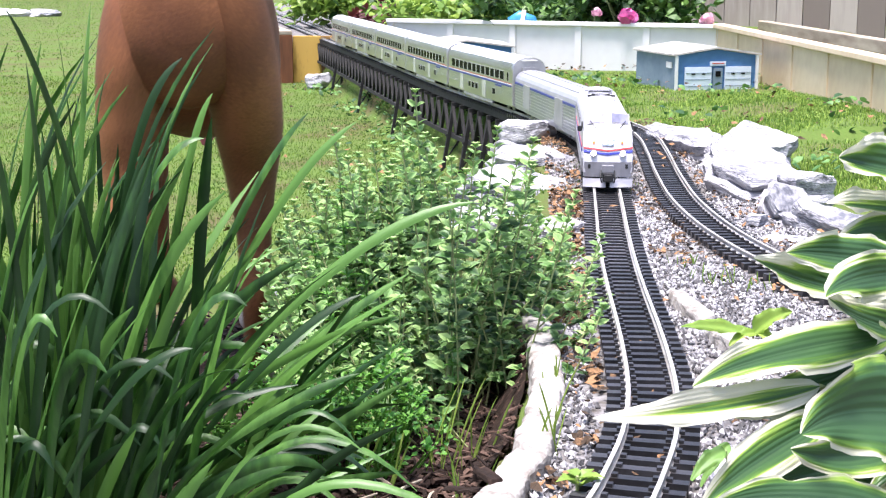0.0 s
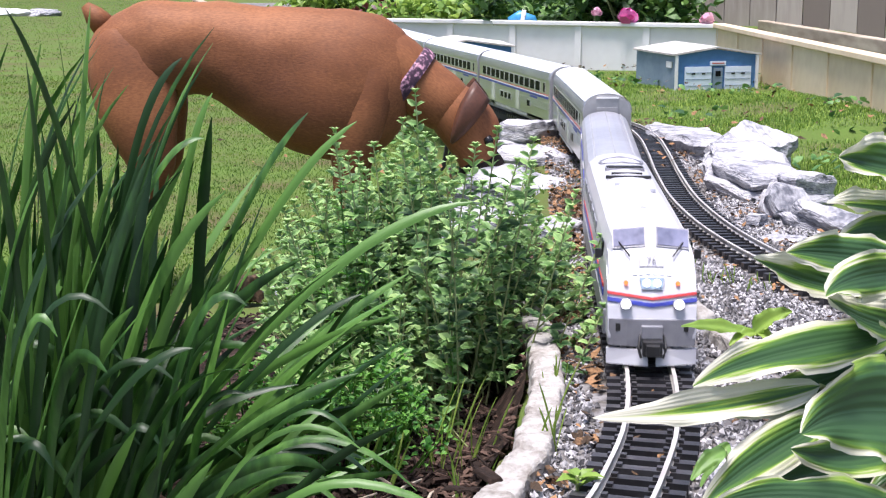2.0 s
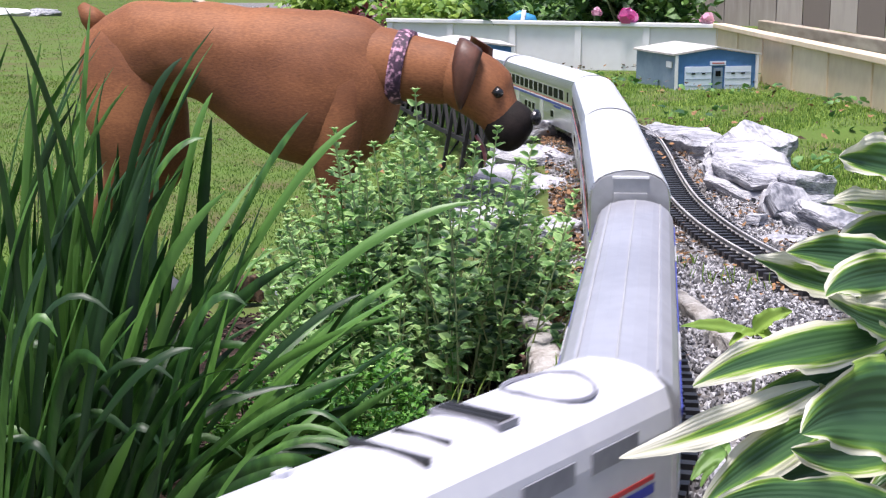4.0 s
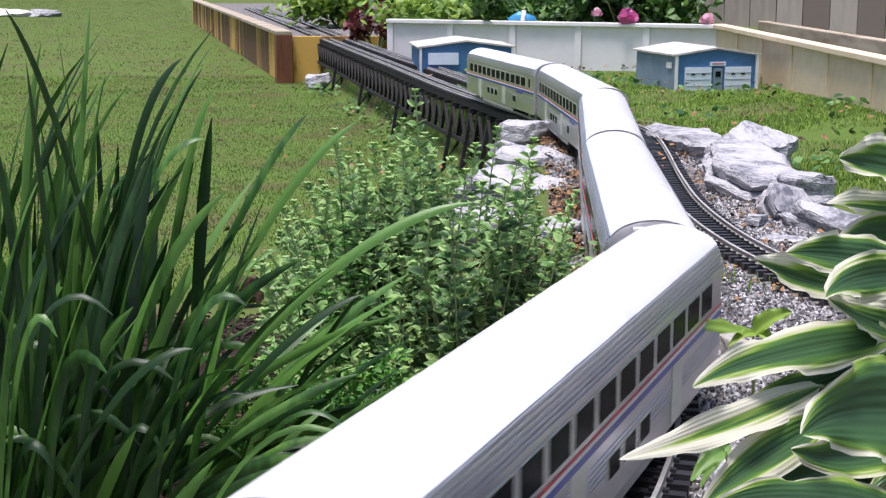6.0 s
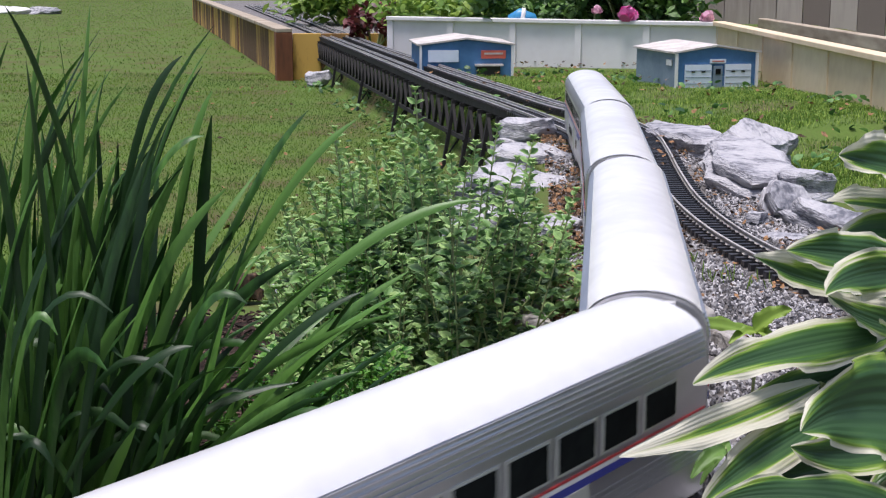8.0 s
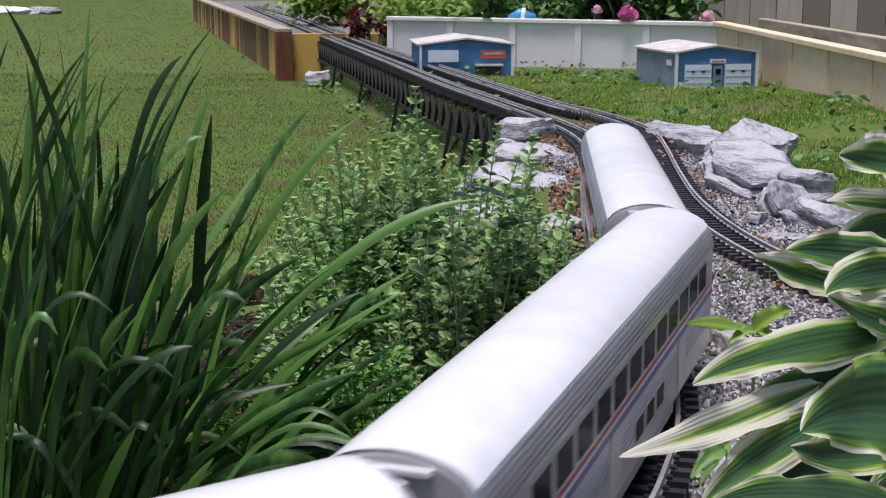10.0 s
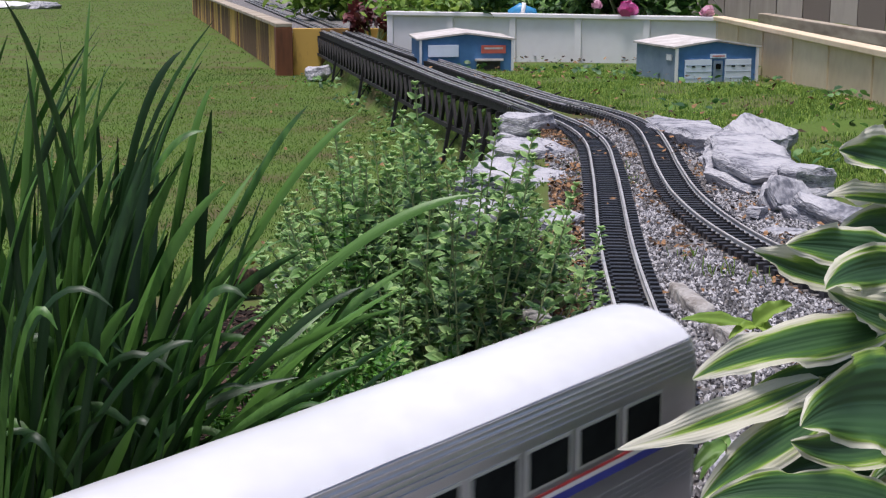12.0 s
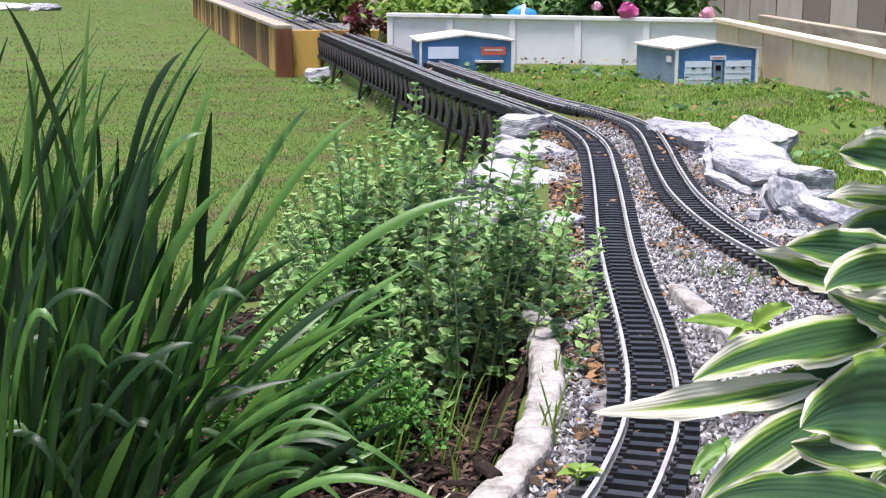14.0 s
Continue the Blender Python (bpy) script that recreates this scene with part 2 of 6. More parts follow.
def hosta_material():
    """Green blade with ribs and an uneven cream margin, by the leaf's own length and width."""
    m = bpy.data.materials.new("variegated_hosta_leaf")
    m.use_nodes = True
    n, l = m.node_tree.nodes, m.node_tree.links
    p = n["Principled BSDF"]
    uv, sep = n.new("ShaderNodeUVMap"), n.new("ShaderNodeSeparateXYZ")
    uv.uv_map = "blade"
    l.new(uv.outputs[0], sep.inputs[0])

    def op(kind, a, b=None, c=None):
        k = n.new("ShaderNodeMath")
        k.operation = kind
        for i, v in enumerate((a, b, c)):
            if v is None:
                continue
            if isinstance(v, (int, float)):
                k.inputs[i].default_value = v
            else:
                l.new(v, k.inputs[i])
        return k.outputs[0]
    across = op("ABSOLUTE", op("MULTIPLY_ADD", sep.outputs[0], 2.0, -1.0))
    along = sep.outputs[1]
    comb = n.new("ShaderNodeCombineXYZ")
    l.new(op("MULTIPLY", sep.outputs[0], 7.0), comb.inputs[0])
    l.new(op("MULTIPLY", along, 2.2), comb.inputs[1])
    info = n.new("ShaderNodeObjectInfo")
    l.new(op("MULTIPLY", info.outputs["Random"], 40.0), comb.inputs[2])
    tex = n.new("ShaderNodeTexNoise")
    tex.inputs["Scale"].default_value, tex.inputs["Detail"].default_value = 1.0, 3
    l.new(comb.outputs[0], tex.inputs["Vector"])
    edge = op("ADD", op("ADD", across, op("MULTIPLY", op("POWER", along, 4.0), 0.5)), op("MULTIPLY_ADD", tex.outputs[0], 0.90, -0.45))
    pale = n.new("ShaderNodeAttribute")
    pale.attribute_name = "pale"
    edge = op("ADD", edge, op("MULTIPLY_ADD", pale.outputs["Fac"], 1.0, -0.06))
    streak = n.new("ShaderNodeTexNoise")
    streak.inputs["Scale"].default_value, streak.inputs["Detail"].default_value = 1.0, 4
    comb2 = n.new("ShaderNodeCombineXYZ")
    l.new(op("MULTIPLY", sep.outputs[0], 26.0), comb2.inputs[0])
    l.new(op("MULTIPLY", along, 3.0), comb2.inputs[1])
    l.new(op("MULTIPLY", info.outputs["Random"], 25.0), comb2.inputs[2])
    l.new(comb2.outputs[0], streak.inputs["Vector"])
    edge = op("ADD", edge, op("MULTIPLY_ADD", streak.outputs[0], 0.36, -0.18))
    ramp = n.new("ShaderNodeValToRGB")
    e = ramp.color_ramp.elements
    e[0].position, e[0].color = 0.0, (0.034, 0.082, 0.033, 1)
    e[1].position, e[1].color = 0.95, (0.64, 0.63, 0.51, 1)
    for pos, col in ((0.40, (0.044, 0.112, 0.036, 1)), (0.58, (0.085, 0.190, 0.032, 1)), (0.70, (0.26, 0.39, 0.06, 1)), (0.78, (0.49, 0.50, 0.34, 1))):
        k = e.new(pos)
        k.color = col
    l.new(edge, ramp.inputs[0])
    l.new(ramp.outputs[0], p.inputs["Base Color"])
    p.inputs["Roughness"].default_value = 0.42
    rib = n.new("ShaderNodeMath")
    rib.operation = "SINE"
    l.new(op("MULTIPLY", across, 30.0), rib.inputs[0])
    bu = n.new("ShaderNodeBump")
    bu.inputs["Strength"].default_value, bu.inputs["Distance"].default_value = 0.2, 0.0014
    l.new(rib.outputs[0], bu.inputs["Height"])
    l.new(bu.outputs[0], p.inputs["Normal"])
    return leafy(m, 0.28)


# Leaf edges catching the light are put into the colour, with their down.
pale_rim(OREGANO, (0.34, 0.50, 0.21), 0.45)
pale_rim(OREGANO_TIP, (0.46, 0.62, 0.24), 0.5)
HOSTA = hosta_material()
GLASS.node_tree.nodes["Principled BSDF"].inputs["IOR"].default_value = 1.12


# ---------------------------------------------------------------- mesh helpers
class Shape:
    """Collects points and faces of one mesh."""

    def __init__(self):
        self.v, self.f = [], []

    def add(self, v, f):
        k = len(self.v)
        self.v += [tuple(p) for p in v]
        self.f += [tuple(i + k for i in q) for q in f]
        return self

    def box(self, c, s, m=None, taper=1.0):
        x, y, z = (k / 2 for k in s)
        pts = [Vector((a * x * (taper if d > 0 else 1), b * y * (taper if d > 0 else 1), d * z)) for d in (-1, 1) for b in (-1, 1) for a in (-1, 1)]
        pts = [(m @ p if m else p) + Vector(c) for p in pts]
        return self.add(pts, [(0, 2, 3, 1), (4, 5, 7, 6), (0, 1, 5, 4), (2, 6, 7, 3), (0, 4, 6, 2), (1, 3, 7, 5)])

    def beam(self, a, b, w, h=None):
        a, b = Vector(a), Vector(b)
        q = (b - a).to_track_quat("Z", "Y").to_matrix()
        return self.box((a + b) / 2, (w, h or w, (b - a).length), q)

    def loft(self, rings, caps=True):
        n = len(rings[0])
        k = len(self.v)
        for r in rings:
            self.v += [tuple(p) for p in r]
        for i in range(len(rings) - 1):
            for j in range(n):
                j2 = (j + 1) % n
                self.f.append((k + i * n + j, k + i * n + j2, k + (i + 1) * n + j2, k + (i + 1) * n + j))
        if caps:
            self.f.append(tuple(k + j for j in reversed(range(n))))
            self.f.append(tuple(k + (len(rings) - 1) * n + j for j in range(n)))
        return self

    def tube(self, pts, radii, n=6):
        rings = []
        pts = [Vector(p) for p in pts]
        for i, p in enumerate(pts):
            d = pts[min(i + 1, len(pts) - 1)] - pts[max(i - 1, 0)]
            q = d.to_track_quat("Z", "Y").to_matrix()
            r = radii[i] if hasattr(radii, "__len__") else radii
            rings.append([p + q @ Vector((r * math.cos(6.2832 * j / n), r * math.sin(6.2832 * j / n), 0)) for j in range(n)])
        return self.loft(rings)

    def disc(self, c, r, axis, thick, n=16):
        a = Vector(axis).normalized()
        return self.tube([Vector(c) - a * thick / 2, Vector(c) + a * thick / 2], r, n)

    def mesh(self, name, mat, smooth=False, bevel=0.0):
        me = bpy.data.meshes.new(name)
        me.from_pydata(self.v, [], self.f)
        if bevel:
            bm = bmesh.new()
            bm.from_mesh(me)
            bmesh.ops.bevel(bm, geom=[e for e in bm.edges if len(e.link_faces) == 2 and e.calc_face_angle(0) > 0.5], offset=bevel, segments=2, affect="EDGES", profile=0.5)
            bm.to_mesh(me)
            bm.free()
        me.materials.append(mat)
        if smooth:
            me.shade_smooth()
        me.update()
        return me


def part(name, shape, mat, parent=None, label="", smooth=False, bevel=0.0, at=None):
    ob = new(name, shape if isinstance(shape, bpy.types.Mesh) else shape.mesh(name, mat, smooth, bevel))
    ob.parent = parent
    if at is not None:
        ob.matrix_basis = at
    return tagged(ob, label)


def thing(name, label, category, group="", kind="", at=None):
    ob = new(name)
    ob.empty_display_size = 0.05
    if at is not None:
        ob.matrix_basis = at
    return tagged(ob, label, category, group, kind)


def stuff(name, shape, mat, label, category, smooth=False):
    return tagged(part(name, shape, mat, None, "", smooth), label, category, "", "stuff")


def smoothstep(a, b, v):
    u = min(1.0, max(0.0, (v - a) / (b - a)))
    return u * u * (3 - 2 * u)


# ---------------------------------------------------------------- the railway's line
LINE = [(-2.16, 16.0), (-1.36, 12.0), (-.60, 8.2), (-.215, 6.27), (.03, 5.03), (.187, 4.35), (.290, 3.85), (.338, 3.55), (.350, 3.25), (.322, 2.82), (.291, 2.46),
        (.266, 2.186), (.248, 1.965), (.236, 1.783), (.226, 1.603), (.217, 1.47), (.205, 1.34), (.184, 1.21), (.158, 1.11), (.133, 1.03)]
TURN, HEAD = 1.33, 0.352
CX, CY = .133 - TURN * math.cos(HEAD), 1.03 + TURN * math.sin(HEAD)
LINE += [(CX + TURN * math.cos(HEAD + .1 * i), CY - TURN * math.sin(HEAD + .1 * i)) for i in range(1, 13)]
LINE += [(LINE[-1][0] - 0.4 * i, LINE[-1][1]) for i in range(1, 16)]
SIDING = [(-2.12, 16.2), (-1.30, 12.6), (-.70, 9.44), (-.24, 7.04), (.036, 5.74), (.223, 4.86), (.350, 4.30), (.440, 4.02), (.500, 3.72), (.506, 3.50), (.486, 3.20), (.455, 2.85), (.434, 2.50), (.443, 2.19), (.478, 1.95), (.545, 1.72), (.66, 1.50)]


def dense(points, n=24):
    """Centripetal spline through the points."""
    pts = [np.array(p) for p in points]
    pts = [2 * pts[0] - pts[1]] + pts + [2 * pts[-1] - pts[-2]]
    out = []
    for i in range(1, len(pts) - 2):
        p0, p1, p2, p3 = pts[i - 1:i + 3]
        t1 = np.linalg.norm(p1 - p0) ** .5
        t2 = t1 + np.linalg.norm(p2 - p1) ** .5
        t3 = t2 + np.linalg.norm(p3 - p2) ** .5
        for k in range(n):
            t = t1 + (t2 - t1) * k / n
            a1, a2, a3 = (t1 - t) / t1 * p0 + t / t1 * p1, (t2 - t) / (t2 - t1) * p1 + (t - t1) / (t2 - t1) * p2, (t3 - t) / (t3 - t2) * p2 + (t - t2) / (t3 - t2) * p3
            b1, b2 = (t2 - t) / t2 * a1 + t / t2 * a2, (t3 - t) / (t3 - t1) * a2 + (t - t1) / (t3 - t1) * a3
            out.append((t2 - t) / (t2 - t1) * b1 + (t - t1) / (t2 - t1) * b2)
    out.append(pts[-2])
    return np.array(out)


class Track:
    def __init__(self, points):
        self.p = dense(points)
        self.s = np.concatenate([[0], np.cumsum(np.linalg.norm(np.diff(self.p, axis=0), axis=1))])

    def at(self, s):
        return Vector((np.interp(s, self.s, self.p[:, 0]), np.interp(s, self.s, self.p[:, 1])))

    def way(self, s):
        return (self.at(s + 0.01) - self.at(s - 0.01)).normalized()

    def find(self, x, y):
        return float(self.s[np.argmin((self.p[:, 0] - x) ** 2 + (self.p[:, 1] - y) ** 2)])


MAIN, SIDE = Track(LINE), Track(SIDING)
RAILTOP = 0.02


# ---------------------------------------------------------------- ground
def trestle_x(y):
    """The middle between both tracks."""
    return float(np.interp(y, [3.4, 3.85, 4.35, 5.03, 6.27, 8.2, 12.0], [.42, .37, .26, .11, -.12, -.52, -1.28]))


def height(x, y):
    right = -0.05 + (6.7 - y) * 0.026 if y > 3.4 else 0.036
    right = min(right, 0.0) if y < 3.6 else max(-0.12, right)
    if x < 1.1:
        k = smoothstep(0.6, 1.1, x)
        right = min(right, -0.006) * (1 - k) + right * k
    left = -0.25
    # garden bed beside the line falls away to the lawn
    bed = np.interp(y, [0.0, 1.0, 1.5, 2.2, 2.9], [-0.03, -0.055, -0.08, -0.16, -0.25])
    left = max(left, float(bed))
    edge = np.interp(y, [0.0, 1.08, 1.27, 1.46, 1.7, 2.2, 3.0, 3.55], [-0.2, 0.02, 0.07, 0.095, 0.11, 0.16, 0.20, 0.22]) if y < 3.6 else trestle_x(y) - 0.02
    wide = 0.03 if y < 1.9 else (0.10 if y < 3.6 else 0.16)
    if y < 0.95:
        edge, wide = -9, 0.03
    k = smoothstep(edge - wide, edge, x)
    z = left * (1 - k) + right * k
    if -0.27 < x < 2.5 and y > 6.75 + max(0.0, 1.285 - x) * 0.515:
        z = max(z, 0.12)
    far = smoothstep(9, 30, math.hypot(x, y))
    return z * (1 - far) - 0.25 * far + 0.006 * noise.noise((x * 3, y * 3, 0)) * (1 if not (y < 3.6 and x > edge) else 0.3)


def ground():
    xs = sorted(set([round(v, 4) for v in np.arange(-1.6, 2.01, 0.03)] + [round(v, 3) for v in np.arange(-8, 8.1, 0.5)] + [-400, -120, -50, -25, -14, 14, 25, 50, 120, 400]))
    ys = sorted(set([round(v, 4) for v in np.arange(0.2, 9.6, 0.04)] + [round(v, 3) for v in np.arange(-6, 30, 0.6)] + [-400, -120, -50, -20, 40, 60, 120, 400]))
    v = [(x, y, height(x, y)) for y in ys for x in xs]
    n = len(xs)
    f = [(j * n + i, j * n + i + 1, (j + 1) * n + i + 1, (j + 1) * n + i) for j in range(len(ys) - 1) for i in range(n - 1)]
    tagged(part("ground", Shape().add(v, f), SOIL, smooth=True), "mown green lawn with thin patches and bare soil", "ground", "", "structure")


def bed_edge(y):
    return float(np.interp(y, [0.6, 1.08, 1.27, 1.46, 1.7, 2.2, 3.0, 3.6], [-0.12, 0.03, 0.075, 0.10, 0.115, 0.165, 0.21, 0.24]))


def gravel_right(y):
    return float(np.interp(y, [0.0, 1.6, 2.0, 2.4, 3.0, 3.6, 3.9], [0.9, 0.85, 0.66, 0.56, 0.58, 0.60, 0.60]))


MAINY = (np.array([1.03, 1.21, 1.47, 1.78, 2.19, 2.82, 3.25, 3.55, 3.85]), np.array([.133, .184, .217, .236, .266, .322, .350, .338, .29]))
SIDEY = (np.array([1.5, 1.72, 1.95, 2.19, 2.5, 2.85, 3.2, 3.5, 3.72, 4.02]), np.array([.66, .545, .478, .443, .434, .455, .486, .506, .5, .44]))


def ballast():
    """A low bed of crushed stone under both lines, with loose stones on it."""
    ys = np.arange(0.0, 3.96, 0.04)
    v, f = [], []
    for y in ys:
        a, b = (bed_edge(y) + 0.008 if y > 0.95 else -2.2), gravel_right(y)
        for k in range(25):
            x = a + (b - a) * k / 24
            edge = min(k, 24 - k) / 2.0
            v.append((x, y, max(height(x, y), -0.012) + 0.002 * min(1, edge) + 0.0015 * noise.noise((x * 40, y * 40, 3))))
    for j in range(len(ys) - 1):
        f += [(j * 25 + k, j * 25 + k + 1, (j + 1) * 25 + k + 1, (j + 1) * 25 + k) for k in range(24)]
    tagged(part("gravel_bed", Shape().add(v, f), GRIT, smooth=True), "grey gravel ballast bed with soil between stones", "gravel", "", "structure")
    rnd = random.Random(5)
    sh = Shape()
    octa = [(1, 0, 0), (-1, 0, 0), (0, 1, 0), (0, -1, 0), (0, 0, 1), (0, 0, -1)]
    faces = [(0, 2, 4), (2, 1, 4), (1, 3, 4), (3, 0, 4), (2, 0, 5), (1, 2, 5), (3, 1, 5), (0, 3, 5)]
    for _ in range(46000):
        y = rnd.uniform(0.75, 3.9) if rnd.random() < 0.35 else rnd.uniform(0.9, 2.6)
        x = rnd.uniform(bed_edge(y) + 0.012, gravel_right(y) + 0.03)
        off = min(abs(x - float(np.interp(y, MAINY[0], MAINY[1]))), abs(x - float(np.interp(y, SIDEY[0], SIDEY[1]))))
        if off < 0.047 and rnd.random() < 0.93:
            continue
        bare = noise.noise((x * 9, y * 5, 7))
        if bare > 0.28 and rnd.random() < 0.75:
            continue
        r = rnd.uniform(0.0016, 0.0046) if off > 0.047 else 0.002
        q = Euler((rnd.uniform(0, 6), rnd.uniform(0, 6), rnd.uniform(0, 6))).to_matrix()
        s = Vector((r * rnd.uniform(.8, 1.5), r * rnd.uniform(.7, 1.1), r * rnd.uniform(.5, .9)))
        c = Vector((x, y, max(height(x, y), -0.012) + 0.003 + rnd.uniform(0, 0.004)))
        sh.add([q @ Vector((a * s.x, b * s.y, d * s.z)) + c for a, b, d in octa], faces)
    stuff("ballast_stones", sh, PEBBLE, "angular grey crushed stone along the tracks", "gravel")


def litter():
    """Dry brown leaves and chips on the gravel and soil."""
    rnd = random.Random(9)
    sh = Shape()
    for _ in range(5200):
        y = rnd.uniform(1.0, 4.0)
        x = rnd.uniform(bed_edge(y) + 0.01, gravel_right(y) + 0.05)
        if noise.noise((x * 9, y * 5, 7)) < 0.10 and rnd.random() < 0.88:
            continue
        off = min(abs(x - float(np.interp(y, MAINY[0], MAINY[1]))), abs(x - float(np.interp(y, SIDEY[0], SIDEY[1]))))
        if off < 0.047 and rnd.random() < .55:
            continue
        r = rnd.uniform(0.003, 0.0085)
        q = Euler((rnd.uniform(-.6, .6), rnd.uniform(-.6, .6), rnd.uniform(0, 6))).to_matrix()
        c = Vector((x, y, max(height(x, y), -0.012) + rnd.uniform(0.010, 0.016)))
        sh.add([q @ Vector(p) * r + c for p in ((-1, 0, 0.1), (-.3, .45, 0.25), (.5, .35, 0), (1, 0, .2), (.4, -.4, .3), (-.4, -.35, 0))], [(0, 5, 1), (1, 5, 4, 2), (2, 4, 3)])
    for _ in range(2400):
        y = rnd.uniform(1.1, 3.7)
        x = rnd.uniform(bed_edge(y) + .01, float(np.interp(y, MAINY[0], MAINY[1])) - .046)
        if noise.noise((x * 6, y * 7, 17)) < -0.12:
            continue
        r = rnd.uniform(0.003, 0.010)
        q = Euler((rnd.uniform(-.6, .6), rnd.uniform(-.6, .6), rnd.uniform(0, 6))).to_matrix()
        c = Vector((x, y, max(height(x, y), -0.012) + rnd.uniform(0.006, 0.013)))
        sh.add([q @ Vector(p) * r + c for p in ((-1, 0, 0.1), (-.3, .45, 0.25), (.5, .35, 0), (1, 0, .2), (.4, -.4, .3), (-.4, -.35, 0))], [(0, 5, 1), (1, 5, 4, 2), (2, 4, 3)])
    for _ in range(900):
        y = rnd.uniform(3.0, 8.0)
        x = rnd.uniform(-1.4, 1.2)
        if x < -.2 and rnd.random() < .7:
            continue
        r = rnd.uniform(0.006, 0.016)
        q = Euler((rnd.uniform(-.6, .6), rnd.uniform(-.6, .6), rnd.uniform(0, 6))).to_matrix()
        c = Vector((x, y, height(x, y) + rnd.uniform(0.018, 0.03)))
        sh.add([q @ Vector(p) * r + c for p in ((-1, 0, 0.1), (-.3, .45, 0.25), (.5, .35, 0), (1, 0, .2), (.4, -.4, .3), (-.4, -.35, 0))], [(0, 5, 1), (1, 5, 4, 2), (2, 4, 3)])
    stuff("leaf_litter", sh, LITTER, "dry brown leaf scraps on gravel and grass", "leaves")


def mulch():
    ys = np.arange(0.92, 2.5, 0.05)
    v, f = [], []
    for y in ys:
        for k in range(20):
            x = -0.75 + (bed_edge(y) - 0.012 + 0.75) * k / 19
            v.append((x, y, height(x, y) + 0.006 + 0.006 * noise.noise((x * 25, y * 25, 2))))
    for j in range(len(ys) - 1):
        f += [(j * 20 + k, j * 20 + k + 1, (j + 1) * 20 + k + 1, (j + 1) * 20 + k) for k in range(19)]
    tagged(part("mulch_bed", Shape().add(v, f), BED, smooth=True), "dark brown bark mulch garden bed", "soil", "", "structure")
    rnd = random.Random(3)
    sh = Shape()
    for k in range(7600):
        y = 0.95 + 1.5 * rnd.random() ** 1.7
        x = rnd.uniform(-0.62, bed_edge(y) - 0.02) if k < 5200 else bed_edge(y) - rnd.uniform(0.014, 0.12)
        l, w = rnd.uniform(0.006, 0.03), rnd.uniform(0.002, 0.006)
        q = Euler((rnd.uniform(-.5, .5), rnd.uniform(-.45, .45), rnd.uniform(0, 6))).to_matrix()
        sh.box((x, y, height(x, y) + rnd.uniform(0.008, 0.024)), (l, w, w * rnd.uniform(.3, .7)), q, rnd.uniform(.6, 1))
    stuff("bark_chips", sh, BARK, "shredded dark bark mulch", "mulch")


def blades(sh, rnd, n, where, low, high, wide):
    for _ in range(n):
        x, y = where()
        z = height(x, y)
        a, h = rnd.uniform(0, 6.283), rnd.uniform(low, high)
        w = wide * rnd.uniform(.6, 1.2)
        dx, dy = math.cos(a), math.sin(a)
        lean = h * rnd.uniform(.1, .9)
        sh.add([(x - dy * w, y + dx * w, z - .002), (x + dy * w, y - dx * w, z - .002), (x + dx * lean * .4 + dy * w * .7, y + dy * lean * .4 - dx * w * .7, z + h * .65),
                (x + dx * lean * .4 - dy * w * .7, y + dy * lean * .4 + dx * w * .7, z + h * .65), (x + dx * lean, y + dy * lean, z + h)], [(0, 1, 2, 3), (3, 2, 4)])


def lawn():
    rnd = random.Random(11)
    sh = Shape()

    def left():
        while True:
            y = 2.75 + 6.5 * rnd.random() ** 1.5
            x = rnd.uniform(-0.36 * y - 0.05, trestle_x(max(y, 3.4)) - 0.02)
            if y > 3.35 + 0.5 * noise.noise((x * 3, y, 4)) or x < -0.55 or rnd.random() < 0.25:
                return x, y
    blades(sh, rnd, 100000, left, 0.003, 0.010, 0.0014)

    def far():
        y = 7.0 + 27 * rnd.random() ** 0.75
        return rnd.uniform(-0.36 * y, -1.05 - max(0.0, y - 8.7) * 0.205), y
    blades(sh, rnd, 26000, far, 0.006, 0.014, 0.004)
    stuff("lawn_grass", sh, GRASS, "short mown green lawn grass", "grass")
    sh = Shape()

    def weedy():
        while True:
            y = rnd.uniform(2.6, 6.6)
            x = rnd.uniform(trestle_x(max(y, 3.4)) + 0.12, 1.26)
            if (y < 3.95 and x < gravel_right(y) + 0.03) or (y < 4.2 and x < 0.62):
                continue
            if noise.noise((x * 3, y * 2.4, 9)) > 0.0 or rnd.random() < 0.22:
                return x, y
    blades(sh, rnd, 60000, weedy, 0.004, 0.014, 0.0014)
    stuff("weedy_grass", sh, DRYGRASS, "patchy weedy grass round the model sheds", "grass")
    sh = Shape()
    for k in range(1900):
        if k < 900:
            x, y = weedy()
            if noise.noise((x * 2.5, y * 2.5, 19)) < 0.12:
                continue
        else:
            y = rnd.uniform(4.0, 8.3)
            x = trestle_x(y) - 0.04 - abs(rnd.gauss(0, .12))
            if noise.noise((x * 3, y * 2, 23)) < -0.05:
                continue
        r, z = rnd.uniform(0.008, 0.018), height(x, y) + rnd.uniform(0.015, 0.04)
        q = Euler((rnd.uniform(-.7, .7), rnd.uniform(-.7, .7), rnd.uniform(0, 6))).to_matrix()
        sh.add([q @ Vector(p) * r + Vector((x, y, z)) for p in ((-1, 0, 0), (-.4, .6, .2), (.4, .6, .2), (1, 0, 0), (.4, -.6, .2), (-.4, -.6, .2))], [(0, 5, 1), (1, 5, 4, 2), (2, 4, 3)])
    stuff("ground_weeds", sh, OREGANO, "low broad-leaved weeds in the grass", "weeds")


